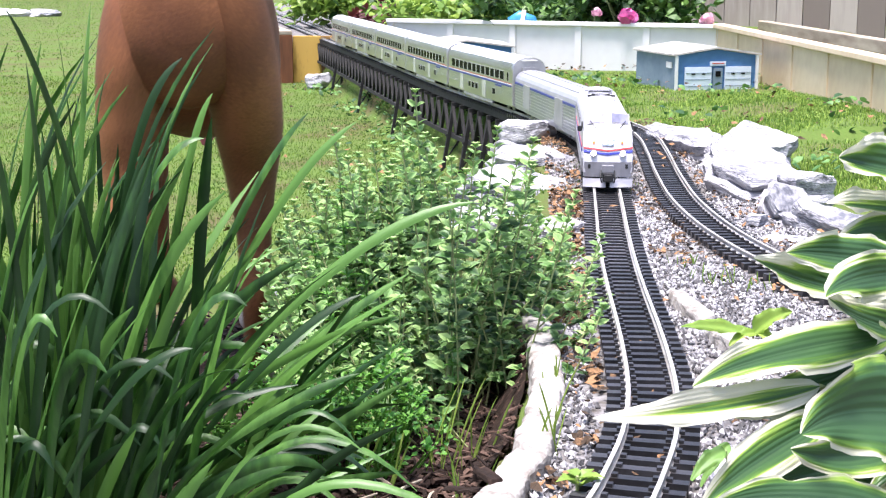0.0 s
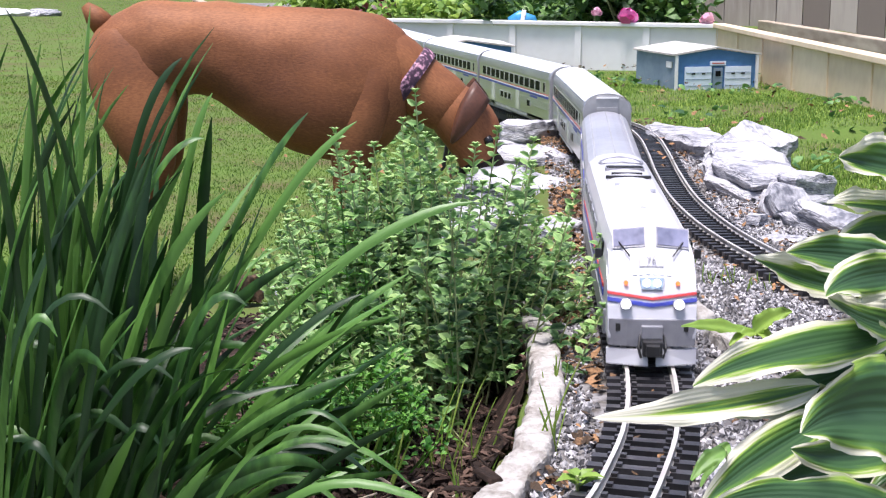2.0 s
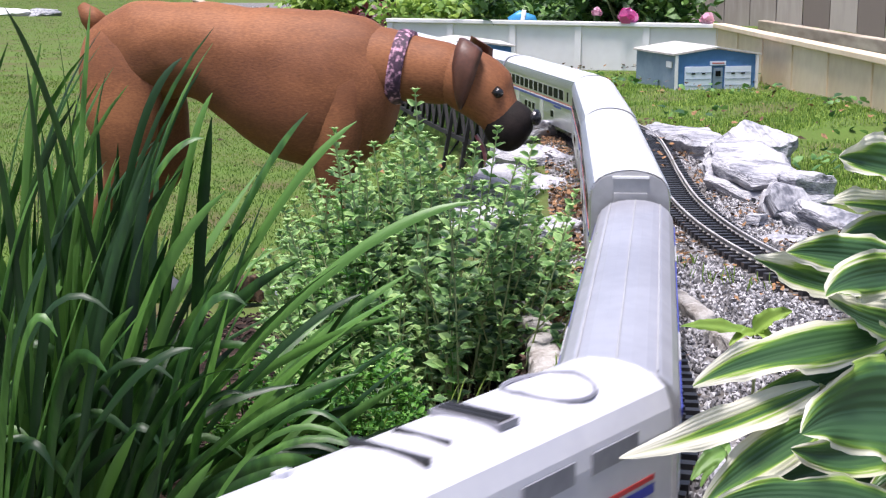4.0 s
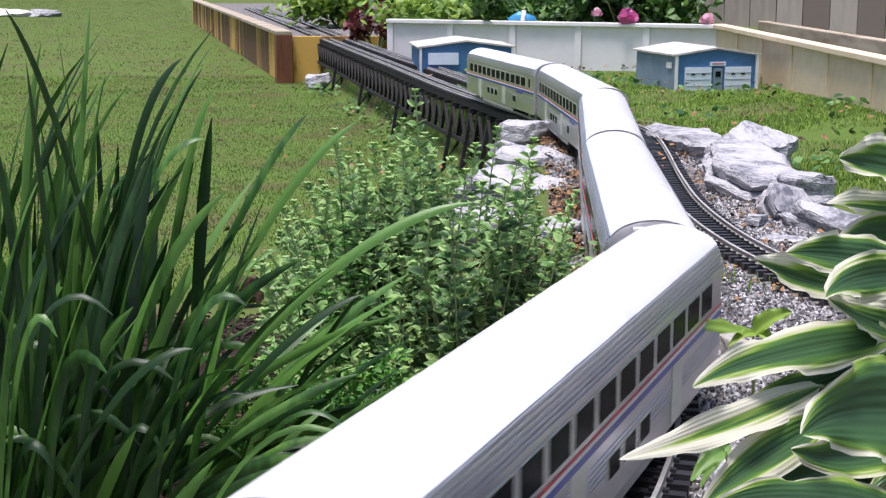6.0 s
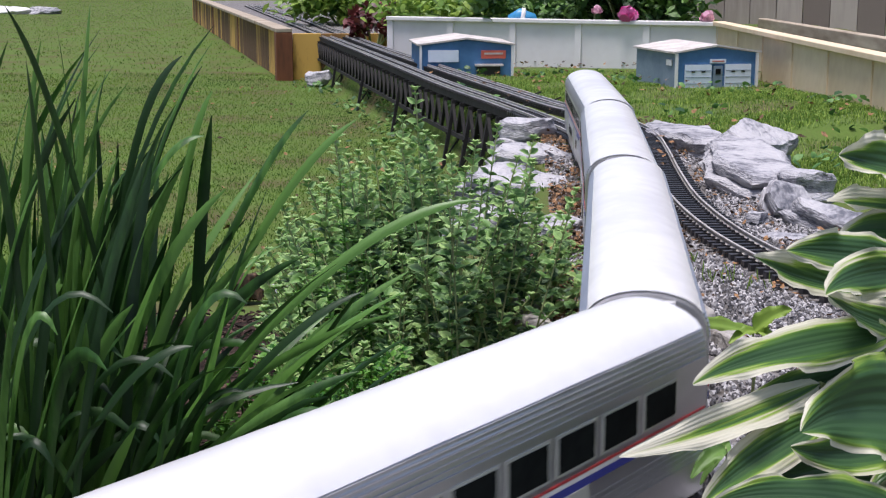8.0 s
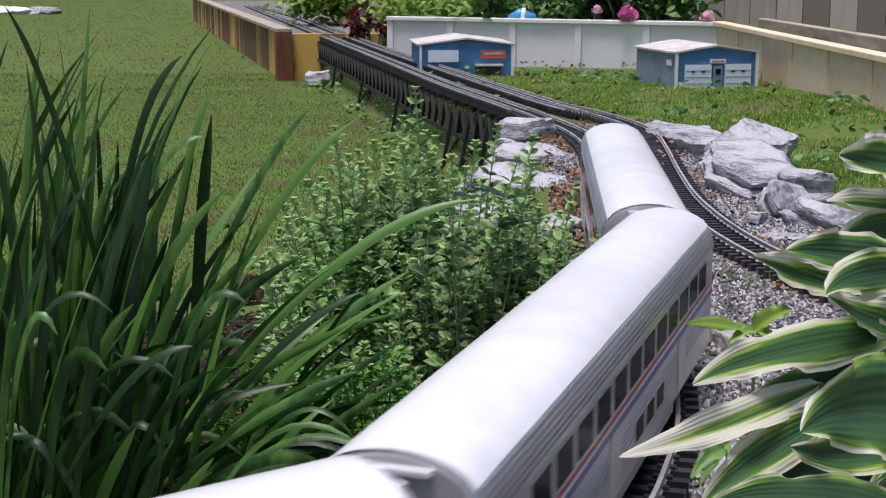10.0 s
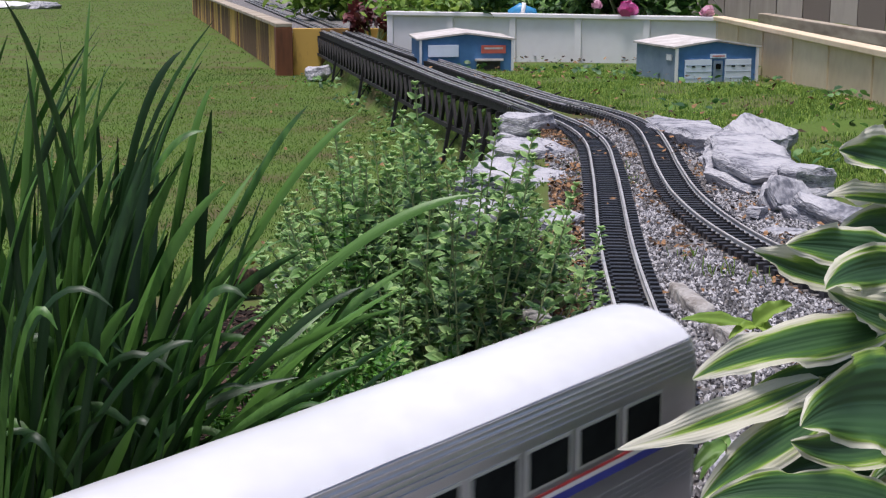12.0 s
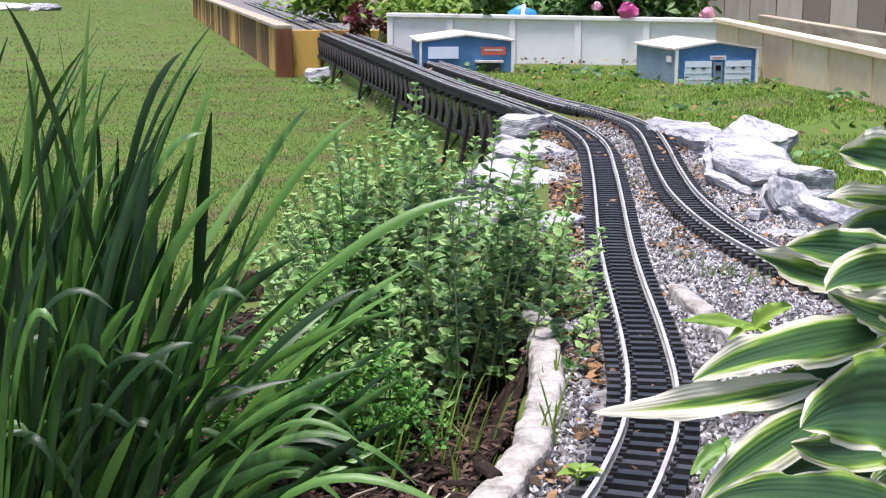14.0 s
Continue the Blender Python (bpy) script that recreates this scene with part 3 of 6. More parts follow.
# ---------------------------------------------------------------- tracks
def tie_mesh():
    sh = Shape().box((0, 0, -.001), (0.088, 0.0105, 0.009))
    for x in (-0.0225, 0.0225):
        for k in (-1, 1):
            sh.box((x + k * 0.0055, 0, 0.0045), (0.005, 0.006, 0.004))
    return sh.mesh("tie", TIE)


def rail_shape(track, s0, s1, side, step=0.03):
    prof = [(-.003, -.0085), (.003, -.0085), (.0008, -.006), (.0008, -.0026), (.0020, -.0018), (.0020, 0), (-.0020, 0), (-.0020, -.0018), (-.0008, -.0026), (-.0008, -.006)]
    rings = []
    for s in np.arange(s0, s1, step):
        p, d = track.at(s), track.way(s)
        nx, ny = d.y, -d.x
        rings.append([(p.x + nx * (side * 0.0235 + a), p.y + ny * (side * 0.0235 + a), RAILTOP + b) for a, b in prof])
    return Shape().loft(rings)


def tracks():
    tie = tie_mesh()
    for track, label, lo, hi in ((MAIN, "curving main garden railway track on black ties", (0.35, 0.99), None), (SIDE, "second garden railway track curving past the rocks", None, None)):
        t = thing("railway_track", label, "track", "garden railway tracks")
        s1 = float(track.s[-1])
        for side in (-1, 1):
            part("rail", rail_shape(track, 0.0, s1, side), RAIL, t, "worn steel-coloured rail")
        near = track.find(0.3, 4.2) if track is MAIN else track.find(0.4, 4.2)
        end = track.find(-0.72, 0.2) if track is MAIN else s1
        far = Shape()
        for k, s in enumerate(np.arange(0.01, s1, 0.0245)):
            p, d = track.at(s), track.way(s)
            m = Matrix.Translation((p.x, p.y, RAILTOP - 0.012)) @ Matrix.Rotation(math.atan2(d.y, d.x) - math.pi / 2, 4, "Z")
            if near < s < end:
                part("tie", tie, TIE, t, at=m)
            elif k % 1 == 0:
                far.box((p.x, p.y, RAILTOP - 0.012), (0.088, 0.0125, 0.007), m.to_3x3())
        tagged(part("tie_strip", far, TRESTLE, t), "", "", "", "stuff")


def trestle():
    t = thing("trestle_bridge", "long black model timber trestle over the lawn", "bridge")
    for track in (MAIN, SIDE):
        s0, s1 = track.find(-0.98, 9.3), track.find(0.29, 3.95) if track is MAIN else track.find(0.44, 4.05)
        for off in (-0.036, -0.016, 0.016, 0.036):
            rings = []
            for s in np.arange(s0, s1, 0.08):
                p, d = track.at(s), track.way(s)
                c = Vector((p.x + d.y * off, p.y - d.x * off, 0))
                rings.append([c + Vector((d.y * a, -d.x * a, RAILTOP - 0.016 + b)) for a, b in ((-.005, -.018), (.005, -.018), (.005, 0), (-.005, 0))])
            part("stringer", Shape().loft(rings), TRESTLE, t)
        for k, s in enumerate(np.arange(s0 + 0.06, s1, 0.115)):
            p, d = track.at(s), track.way(s)
            n = Vector((d.y, -d.x, 0))
            c = Vector((p.x, p.y, 0))
            top, low = RAILTOP - 0.034, RAILTOP - 0.145
            up = lambda q, z: q + Vector((0, 0, z))
            bent = part("bent", Shape().beam(up(c - n * .055, top - .006), up(c + n * .055, top - .006), .012), TRESTLE, t, "black trestle bent")
            if (p.y < 4.9 and k % 2 == 0) or k % 9 == 4:
                for a in (-.046, -.016, .016, .046):
                    b = a * 1.9
                    foot = up(c + n * b, height(p.x + n.x * b, p.y + n.y * b) - .01)
                    part("post", Shape().beam(up(c + n * a, top - .01), foot, .012), TRESTLE, bent)
                    if abs(a) > .04:
                        part("cross_brace", Shape().beam(up(c - n * a, top - .02), foot + Vector((0, 0, .03)), .005), TRESTLE, bent)
                part("girt", Shape().beam(up(c - n * .075, low), up(c + n * .075, low), .007), TRESTLE, bent)
            if s + 0.115 < s1:
                p2, d2 = track.at(s + .115), track.way(s + .115)
                n2 = Vector((d2.y, -d2.x, 0))
                for g in (-1, 1):
                    e1, e2 = c + n * g * .05, Vector((p2.x, p2.y, 0)) + n2 * g * .05
                    m = (e1 + e2) / 2
                    part("truss_web", Shape().beam(up(e1, top - .012), up(m, low), .010), TRESTLE, bent)
                    part("truss_web", Shape().beam(up(m, low), up(e2, top - .012), .010), TRESTLE, bent)
                    part("bottom_chord", Shape().beam(up(e1, low), up(e2, low), .014), TRESTLE, bent)


# ---------------------------------------------------------------- raised bed, walls, fence
def raised_bed():
    t = thing("raised_bed_wall", "weathered pine board retaining wall with grey cap", "retaining wall")
    board = None
    x0, y0, dx, dy = -0.97, 8.72, -0.225, 1.0
    l = math.hypot(dx, dy)
    ux, uy = dx / l, dy / l
    ang = math.atan2(uy, ux)
    board = Shape().box((0, 0, 0.145), (0.172, 0.03, 0.29)).mesh("plank", WOOD, bevel=0.003)
    for k in range(60):
        s = 0.12 + k * 0.176
        part("plank", board, WOOD, t, at=Matrix.Translation((x0 + ux * s, y0 + uy * s, -0.26)) @ Matrix.Rotation(ang, 4, "Z"))
    for k in range(4):
        s = 3.2 * k
        part("post", Shape().box((0, 0, 0.15), (0.10, 0.10, 0.32)), POST, t, "red-brown corner post", bevel=0.004,
             at=Matrix.Translation((x0 + ux * s + (0.0 if k == 0 else 0.03), y0 + uy * s, -0.27)) @ Matrix.Rotation(ang, 4, "Z"))
    part("cap", Shape().box((5.2, 0, 0.0), (10.5, 0.10, 0.022)), CAPWOOD, t, "grey weathered cap board", bevel=0.003,
         at=Matrix.Translation((x0, y0, 0.052)) @ Matrix.Rotation(ang, 4, "Z"))
    # soil behind the boards, level under the tracks
    sh = Shape().loft([[(x0 + ux * q + 0.02, y0 + uy * q + 0.03, z) for z in (-0.24, 0.002)] + [(0.9 - 0.1 * q, y0 + uy * q + 0.03, z) for z in (0.002, -0.24)] for q in (0.05, 4.0, 10.4)])
    tagged(part("raised_bed_soil", sh, GRIT), "raised earth bed under the far tracks", "soil", "", "structure")
    # return wall towards the bridge
    for k in range(6):
        part("plank", board, WOOD, t, at=Matrix.Translation((x0 + 0.14 + 0.176 * k, y0 + 0.04, -0.26)))


def panel_wall(name, label, a, b, za, zb, top, mat, n):
    t = thing(name, label, "wall", "", "structure")
    a, b = Vector(a), Vector(b)
    d = (b - a) / n
    ang = math.atan2(d.y, d.x)
    for k in range(n):
        p = a + d * (k + .5)
        z0 = min(za + (zb - za) * (k + .5) / n, 0.1) - 0.05
        sh = Shape().box((0, 0, (top - z0) / 2), (d.length - 0.006, 0.018, top - z0))
        part("panel", sh, mat, t, at=Matrix.Translation((p.x, p.y, z0)) @ Matrix.Rotation(ang, 4, "Z"), bevel=0.002)
    for k in range(n + 1):
        p = a + d * k
        z0 = za + (zb - za) * k / n - 0.05
        part("batten", Shape().box((0, 0, (top - z0) / 2), (0.034, 0.030, top - z0 - 0.004)), mat, t, bevel=0.002,
             at=Matrix.Translation((p.x, p.y - 0.007 * math.cos(ang), z0)) @ Matrix.Rotation(ang, 4, "Z"))
    mid = (a + b) / 2
    part("rim", Shape().box((0, 0, 0), ((b - a).length + .03, 0.06, 0.020)), mat, t, bevel=0.003, at=Matrix.Translation((mid.x, mid.y, top + 0.005)) @ Matrix.Rotation(ang, 4, "Z"))


def walls():
    panel_wall("wall_north", "white vinyl panel planter wall with battens", (-0.27, 7.50), (1.285, 6.70), -0.06, -0.06, 0.160, VINYL, 5)
    panel_wall("wall_east", "tan panel planter wall with rim and battens", (1.285, 6.70), (1.262, 3.2), -0.05, 0.04, 0.163, TAN, 7)
    t = thing("fence", "old weathered grey vertical board fence", "fence")
    rnd = random.Random(4)
    meshes = [Shape().box((0, 0, h / 2), (w, 0.02, h)).mesh("board", FENCE, bevel=0.002) for h, w in ((1.5, .143), (1.46, .140), (1.53, .144))]
    for k in range(34):
        a = rnd.choice(meshes)
        part("board", a, FENCE, t, at=pose(1.37 + k * 0.128, 8.1 - k * 0.07, 0.0, 0, 0, -28.7 + rnd.uniform(-1.5, 1.5)))
    for z in (0.16, 0.9):
        part("fence_rail", Shape().box((2.2, 0, 0), (4.8, 0.04, 0.06)), FENCE, t, at=pose(1.38, 8.13, z, 0, 0, -28.7), bevel=0.004)
    t2 = thing("planter_board", "long weathered grey board above the tan wall", "board")
    part("plank", Shape().box((0, 0, 0), (0.05, 3.2, 0.05)), CAPWOOD, t2, at=pose(1.60, 5.6, 0.150, 0, 0, 0), bevel=0.004)


def leaf_bush(name, label, c, size, n, r, mat, seed, category="shrub"):
    """Uneven crown of single leaves on a few stems."""
    rnd = random.Random(seed)
    t = thing(name, label, category)
    sh, st = Shape(), Shape()
    tips = [Vector((c[0] + rnd.uniform(-1, 1) * size[0], c[1] + rnd.uniform(-1, 1) * size[1], c[2] + size[2] * rnd.uniform(.35, 1))) for _ in range(16)]
    for p in tips:
        st.tube([(c[0] + (p.x - c[0]) * .3, c[1] + (p.y - c[1]) * .3, c[2] - 0.05), p], [0.006, 0.003], 5)
    for _ in range(n):
        p = rnd.choice(tips)
        w = Vector((rnd.gauss(0, .28) * size[0] * .8, rnd.gauss(0, .28) * size[1] * .8, rnd.gauss(0, .22) * size[2]))
        p = p * 1.0 + w
        if p.z < c[2]:
            continue
        q = Euler((rnd.uniform(-.9, .9), rnd.uniform(-.9, .9), rnd.uniform(0, 6.3))).to_matrix()
        k = r * rnd.uniform(.6, 1.3)
        sh.add([q @ Vector(v) * k + p for v in ((-1, 0, 0), (-.3, .42, .12), (.4, .34, .1), (1, 0, -.15), (.4, -.34, .1), (-.3, -.42, .12))], [(0, 5, 1), (1, 5, 4, 2), (2, 4, 3)])
    part("stems", st, STEM, t)
    part("foliage", sh, mat, t)
    return t


def peony(x, y, z, r, mat, label):
    rnd = random.Random(int(x * 100))
    t = thing("peony_flower", label, "flower", "peony flowers")
    part("stem", Shape().tube([(0, 0.12, -0.12), (0, 0.11, -0.01), (0, 0.05, 0.012), (0, 0, 0)], 0.004, 5), STEM, t)
    sh = Shape()
    for k in range(70):
        a, e = rnd.uniform(0, 6.28), rnd.uniform(-.5, 1.4)
        d = Vector((math.cos(a) * math.cos(e), math.sin(a) * math.cos(e), math.sin(e)))
        q = d.to_track_quat("Z", "Y").to_matrix()
        w = r * rnd.uniform(.35, .55)
        o = d * r * rnd.uniform(.5, .95)
        sh.add([q @ Vector(v) * w + o for v in ((-.8, -.6, -.5), (.8, -.6, -.5), (1, .3, .1), (.4, 1, .35), (-.4, 1, .3), (-1, .3, .1), (0, 0, -.25))], [(0, 1, 6), (1, 2, 6), (2, 3, 6), (3, 4, 6), (4, 5, 6), (5, 0, 6)])
    part("petals", sh, mat, t, smooth=True)
    t.matrix_basis = pose(x, y, z)


def border():
    """Planting behind the white wall."""
    leaf_bush("lime_leaf_plant", "lime-green leafy border plant", (-0.72, 11.0, 0.02), (0.34, 0.5, 0.26), 2200, 0.045, LIMELEAF, 31)
    leaf_bush("red_leaf_plant", "dark red leafy border plant", (-0.42, 8.7, 0.0), (0.12, 0.2, 0.16), 330, 0.03, REDLEAF, 32)
    leaf_bush("lime_leaf_plant", "low lime-green border plant", (0.10, 8.0, 0.11), (0.42, 0.35, 0.13), 1500, 0.03, LIMELEAF, 33)
    leaf_bush("peony_bush", "dark green peony bush behind the white wall", (0.98, 7.25, 0.10), (0.30, 0.30, 0.34), 2600, 0.035, SHRUB, 34)
    leaf_bush("peony_bush", "dark green leafy bush in the border", (0.50, 7.7, 0.10), (0.42, 0.35, 0.20), 2200, 0.035, SHRUB, 35)
    leaf_bush("border_shrub", "dense green shrub behind the border", (0.38, 10.4, 0.0), (0.72, 0.8, 0.45), 4600, 0.06, SHRUB, 36)
    leaf_bush("border_shrub", "dense green shrub by the fence", (1.0, 9.3, 0.0), (0.8, 0.6, 0.5), 4200, 0.05, SHRUB, 37)
    peony(0.885, 6.90, 0.192, 0.048, PINK, "bright pink double peony bloom over the wall")
    peony(1.235, 6.73, 0.190, 0.034, PALEPINK, "pale pink peony bloom at the wall corner")
    peony(0.750, 7.02, 0.215, 0.026, PALEPINK, "small pale pink peony bud")
    t = thing("plastic_watering_toy", "blue and white plastic garden object in the border", "garden ornament")
    part("shell", Shape().tube([(0, 0, 0), (0.05, 0, 0.03), (0.11, 0, 0.02), (0.16, 0, -0.03)], [0.02, 0.035, 0.035, 0.012], 10), TARPBLUE, t, smooth=True)
    part("band", Shape().tube([(0.055, 0, 0.032), (0.075, 0, 0.032)], 0.0375, 10), TRIM, t, smooth=True)
    t.matrix_basis = pose(0.33, 7.22, 0.170, 0, 10, 0)
    t = thing("garden_bundle", "grey-white bundle lying far off on the lawn", "bundle")
    rnd = random.Random(8)
    for k in range(2):
        part("sack", rock_shape((0.30, 0.2, 0.11), 90 + k), VINYL if k != 1 else ROCK, t, smooth=True, at=pose(-6.35 + k * 0.42, 21.5, -0.2))


# ---------------------------------------------------------------- model sheds
def shed(label, at, w, d, h, sign):
    t = thing("model_shed", label, "model shed", "model sheds by the wall", at=at)
    e, r = h * 0.86, h
    prof = [(-w / 2, 0), (w / 2, 0), (w / 2, e), (0, r), (-w / 2, e)]
    part("body", Shape().loft([[(x, y, z) for x, z in prof] for y in (0, d)]), BLUE if sign else BLUEGREY, t)
    part("facade", Shape().loft([[(x * .985, y, 0.002 + z * .99) for x, z in prof] for y in (-0.005, -0.0005)]), BLUE, t, "bright blue front wall")
    for g in (-1, 1):
        rf = Shape()
        rf.add([(0, -0.016, r + .004), (g * (w / 2 + .012), -0.016, e + .000), (g * (w / 2 + .012), d + .012, e + .000), (0, d + .012, r + .004),
                (0, -0.016, r + .011), (g * (w / 2 + .012), -0.016, e + .007), (g * (w / 2 + .012), d + .012, e + .007), (0, d + .012, r + .011)],
               [(0, 1, 2, 3), (4, 7, 6, 5), (0, 4, 5, 1), (1, 5, 6, 2), (2, 6, 7, 3), (3, 7, 4, 0)])
        part("roof_panel", rf, ROOFWHITE, t)
        part("corner_trim", Shape().box((g * w / 2 * .985, -0.009, e / 2), (0.010, 0.010, e)), TRIM, t)
    if not sign:
        for x in (-0.075, 0.083):
            dr = part("garage_door", Shape().box((x, -0.010, 0.048), (0.104, 0.008, 0.088)), PALEBLUE, t, "pale blue door")
            for k in range(3):
                part("groove", Shape().box((x, -0.0145, 0.022 + .024 * k), (0.100, 0.0015, 0.002)), BLUEGREY, dr)
            for k in (-1, 1):
                part("window", Shape().box((x + k * .02, -0.0150, 0.066), (0.014, 0.002, 0.005)), GLASS, dr)
        dr = part("door", Shape().box((0.003, -0.010, 0.045), (0.036, 0.008, 0.084)), BLUEGREY, t, "grey-blue side door")
        part("window", Shape().box((0.003, -0.0150, 0.066), (0.020, 0.002, 0.020)), GLASS, dr)
        sg = part("sign", Shape().box((0.003, -0.010, 0.104), (0.062, 0.006, 0.015)), PALEBLUE, t, "small pale sign")
        part("lettering", Shape().box((0.003, -0.0135, 0.104), (0.048, 0.001, 0.004)), SIGNRED, sg)
        part("side_sign", Shape().box((-w / 2 - .003, 0.05, 0.098), (0.004, 0.05, 0.022)), TRIM, t, "small white sign")
    else:
        part("window_sign", Shape().box((-0.10, -0.010, 0.098), (0.13, 0.008, 0.050)), PALEBLUE, t, "pale blue and white sign")
        sg = part("sign", Shape().box((0.115, -0.010, 0.104), (0.105, 0.008, 0.034)), SIGNRED, t, "red sign")
        part("lettering", Shape().box((0.115, -0.0145, 0.108), (0.080, 0.001, 0.008)), ROOFWHITE, sg)
        part("shelf", Shape().box((0.095, -0.022, 0.060), (0.12, 0.035, 0.008)), ROOFWHITE, t)
        part("opening", Shape().box((0.095, -0.010, 0.034), (0.10, 0.006, 0.042)), DARK, t)
    return t


def sheds():
    shed("blue model shed with white roof and pale doors", pose(1.015, 5.32, -0.022, 0, 0, 13), 0.325, 0.40, 0.155, False)
    shed("blue model shed with white roof and red sign", pose(0.10, 6.12, -0.045, 0, 0, 6), 0.40, 0.42, 0.165, True)


# ---------------------------------------------------------------- rocks
def rock_shape(size, seed, rough=0.16, flat=3):
    """A broken slab: a fine ball cut by planes and roughened."""
    rnd = random.Random(seed)
    bm = bmesh.new()
    bmesh.ops.create_icosphere(bm, subdivisions=5, radius=1)
    planes = [(Vector((rnd.uniform(-1, 1), rnd.uniform(-1, 1), rnd.uniform(-.8, 1))).normalized(), rnd.uniform(.5, .8)) for _ in range(9)]
    planes += [(Vector((rnd.uniform(-.15, .15), rnd.uniform(-.15, .15), 1)).normalized(), .45), (Vector((0, 0, -1)), .5)]
    off = Vector((seed * 3.1, seed * 1.7, 0))
    for v in bm.verts:
        p = v.co.copy()
        for n, d in planes:
            k = p.dot(n) - d
            if k > 0:
                p -= n * k
        p *= 1 + rough * 0.6 * noise.noise(p * 1.6 + off) + rough * .36 * noise.noise(p * 5 + off) + rough * .24 * noise.noise(p * 11 + off) + rough * .14 * noise.noise(p * 24 + off)
        p += Vector((0, 0, 1)) * 0.09 * round(noise.noise(Vector((p.x * 1.6, p.y * 1.6, p.z * .5)) + off) * 5) / 2.5
        v.co = Vector((p.x * size[0], p.y * size[1], p.z * size[2]))
    me = bpy.data.meshes.new("rock")
    bm.to_mesh(me)
    bm.free()
    sh = Shape()
    sh.v = [tuple(v.co) for v in me.vertices]
    sh.f = [tuple(p.vertices) for p in me.polygons]
    bpy.data.meshes.remove(me)
    return sh


def slab_shape(size, seed, corners=9, beds=5):
    """A split slate slab: stacked angular beds with broken edges, each a shade out of line with the one below."""
    rnd = random.Random(seed)
    out = Shape()
    beds = max(2, beds - 2)
    angs = [6.2832 * (k + rnd.uniform(-.35, .35)) / corners for k in range(corners)]
    rads = [rnd.uniform(.82, 1.12) for _ in angs]
    for b in range(beds):
        z0, z1 = -1 + 2 * b / beds - .08, -1 + 2 * (b + 1) / beds
        dx, dy = (rnd.uniform(-.07, .07) for _ in "xy")
        bm = bmesh.new()
        for a, r in zip(angs, rads):
            r *= rnd.uniform(.86, 1.04) * (1 - .09 * b)
            for z, k in ((z0, rnd.uniform(.90, 1)), (z0 + (z1 - z0) * rnd.uniform(.4, .7), 1.03), (z1 + rnd.uniform(-.16, .05), rnd.uniform(.84, .98))):
                bm.verts.new((math.cos(a) * r * k + dx, math.sin(a) * r * k + dy, z))
        bmesh.ops.convex_hull(bm, input=bm.verts[:])
        bmesh.ops.delete(bm, geom=[v for v in bm.verts if not v.link_faces], context="VERTS")
        for v in bm.verts:
            v.co = Vector((v.co.x * size[0], v.co.y * size[1], v.co.z * size[2]))
        for _ in range(4):
            long_ = [e for e in bm.edges if e.calc_length() > max(.010, .09 * size[0])]
            if not long_:
                break
            bmesh.ops.subdivide_edges(bm, edges=long_, cuts=1)
            bmesh.ops.triangulate(bm, faces=bm.faces[:])
        off = Vector((seed * 3.7, seed * 1.3, b * 5.0))
        for v in bm.verts:
            p = v.co
            v.co = p + .006 * noise.noise_vector(Vector((p.x, p.y, p.z * 2)) * 16 + off) + .0028 * noise.noise_vector(p * 60 + off)
        bm.verts.index_update()
        out.add([v.co for v in bm.verts], [[v.index for v in f.verts] for f in bm.faces])
        bm.free()
    return out


def slab(label, at, size, seed, corners=9, beds=5):
    ob = part("rock", slab_shape(size, seed, corners, beds), ROCK)
    ob.matrix_basis = at
    return tagged(ob, label, "rock", "rocks beside the track")


def rock(label, at, size, seed, mat=None, group="rocks beside the track"):
    ob = part("rock", rock_shape(size, seed), mat or ROCK)
    ob.matrix_basis = at
    ob.data.shade_smooth()
    return tagged(ob, label, "rock", group)


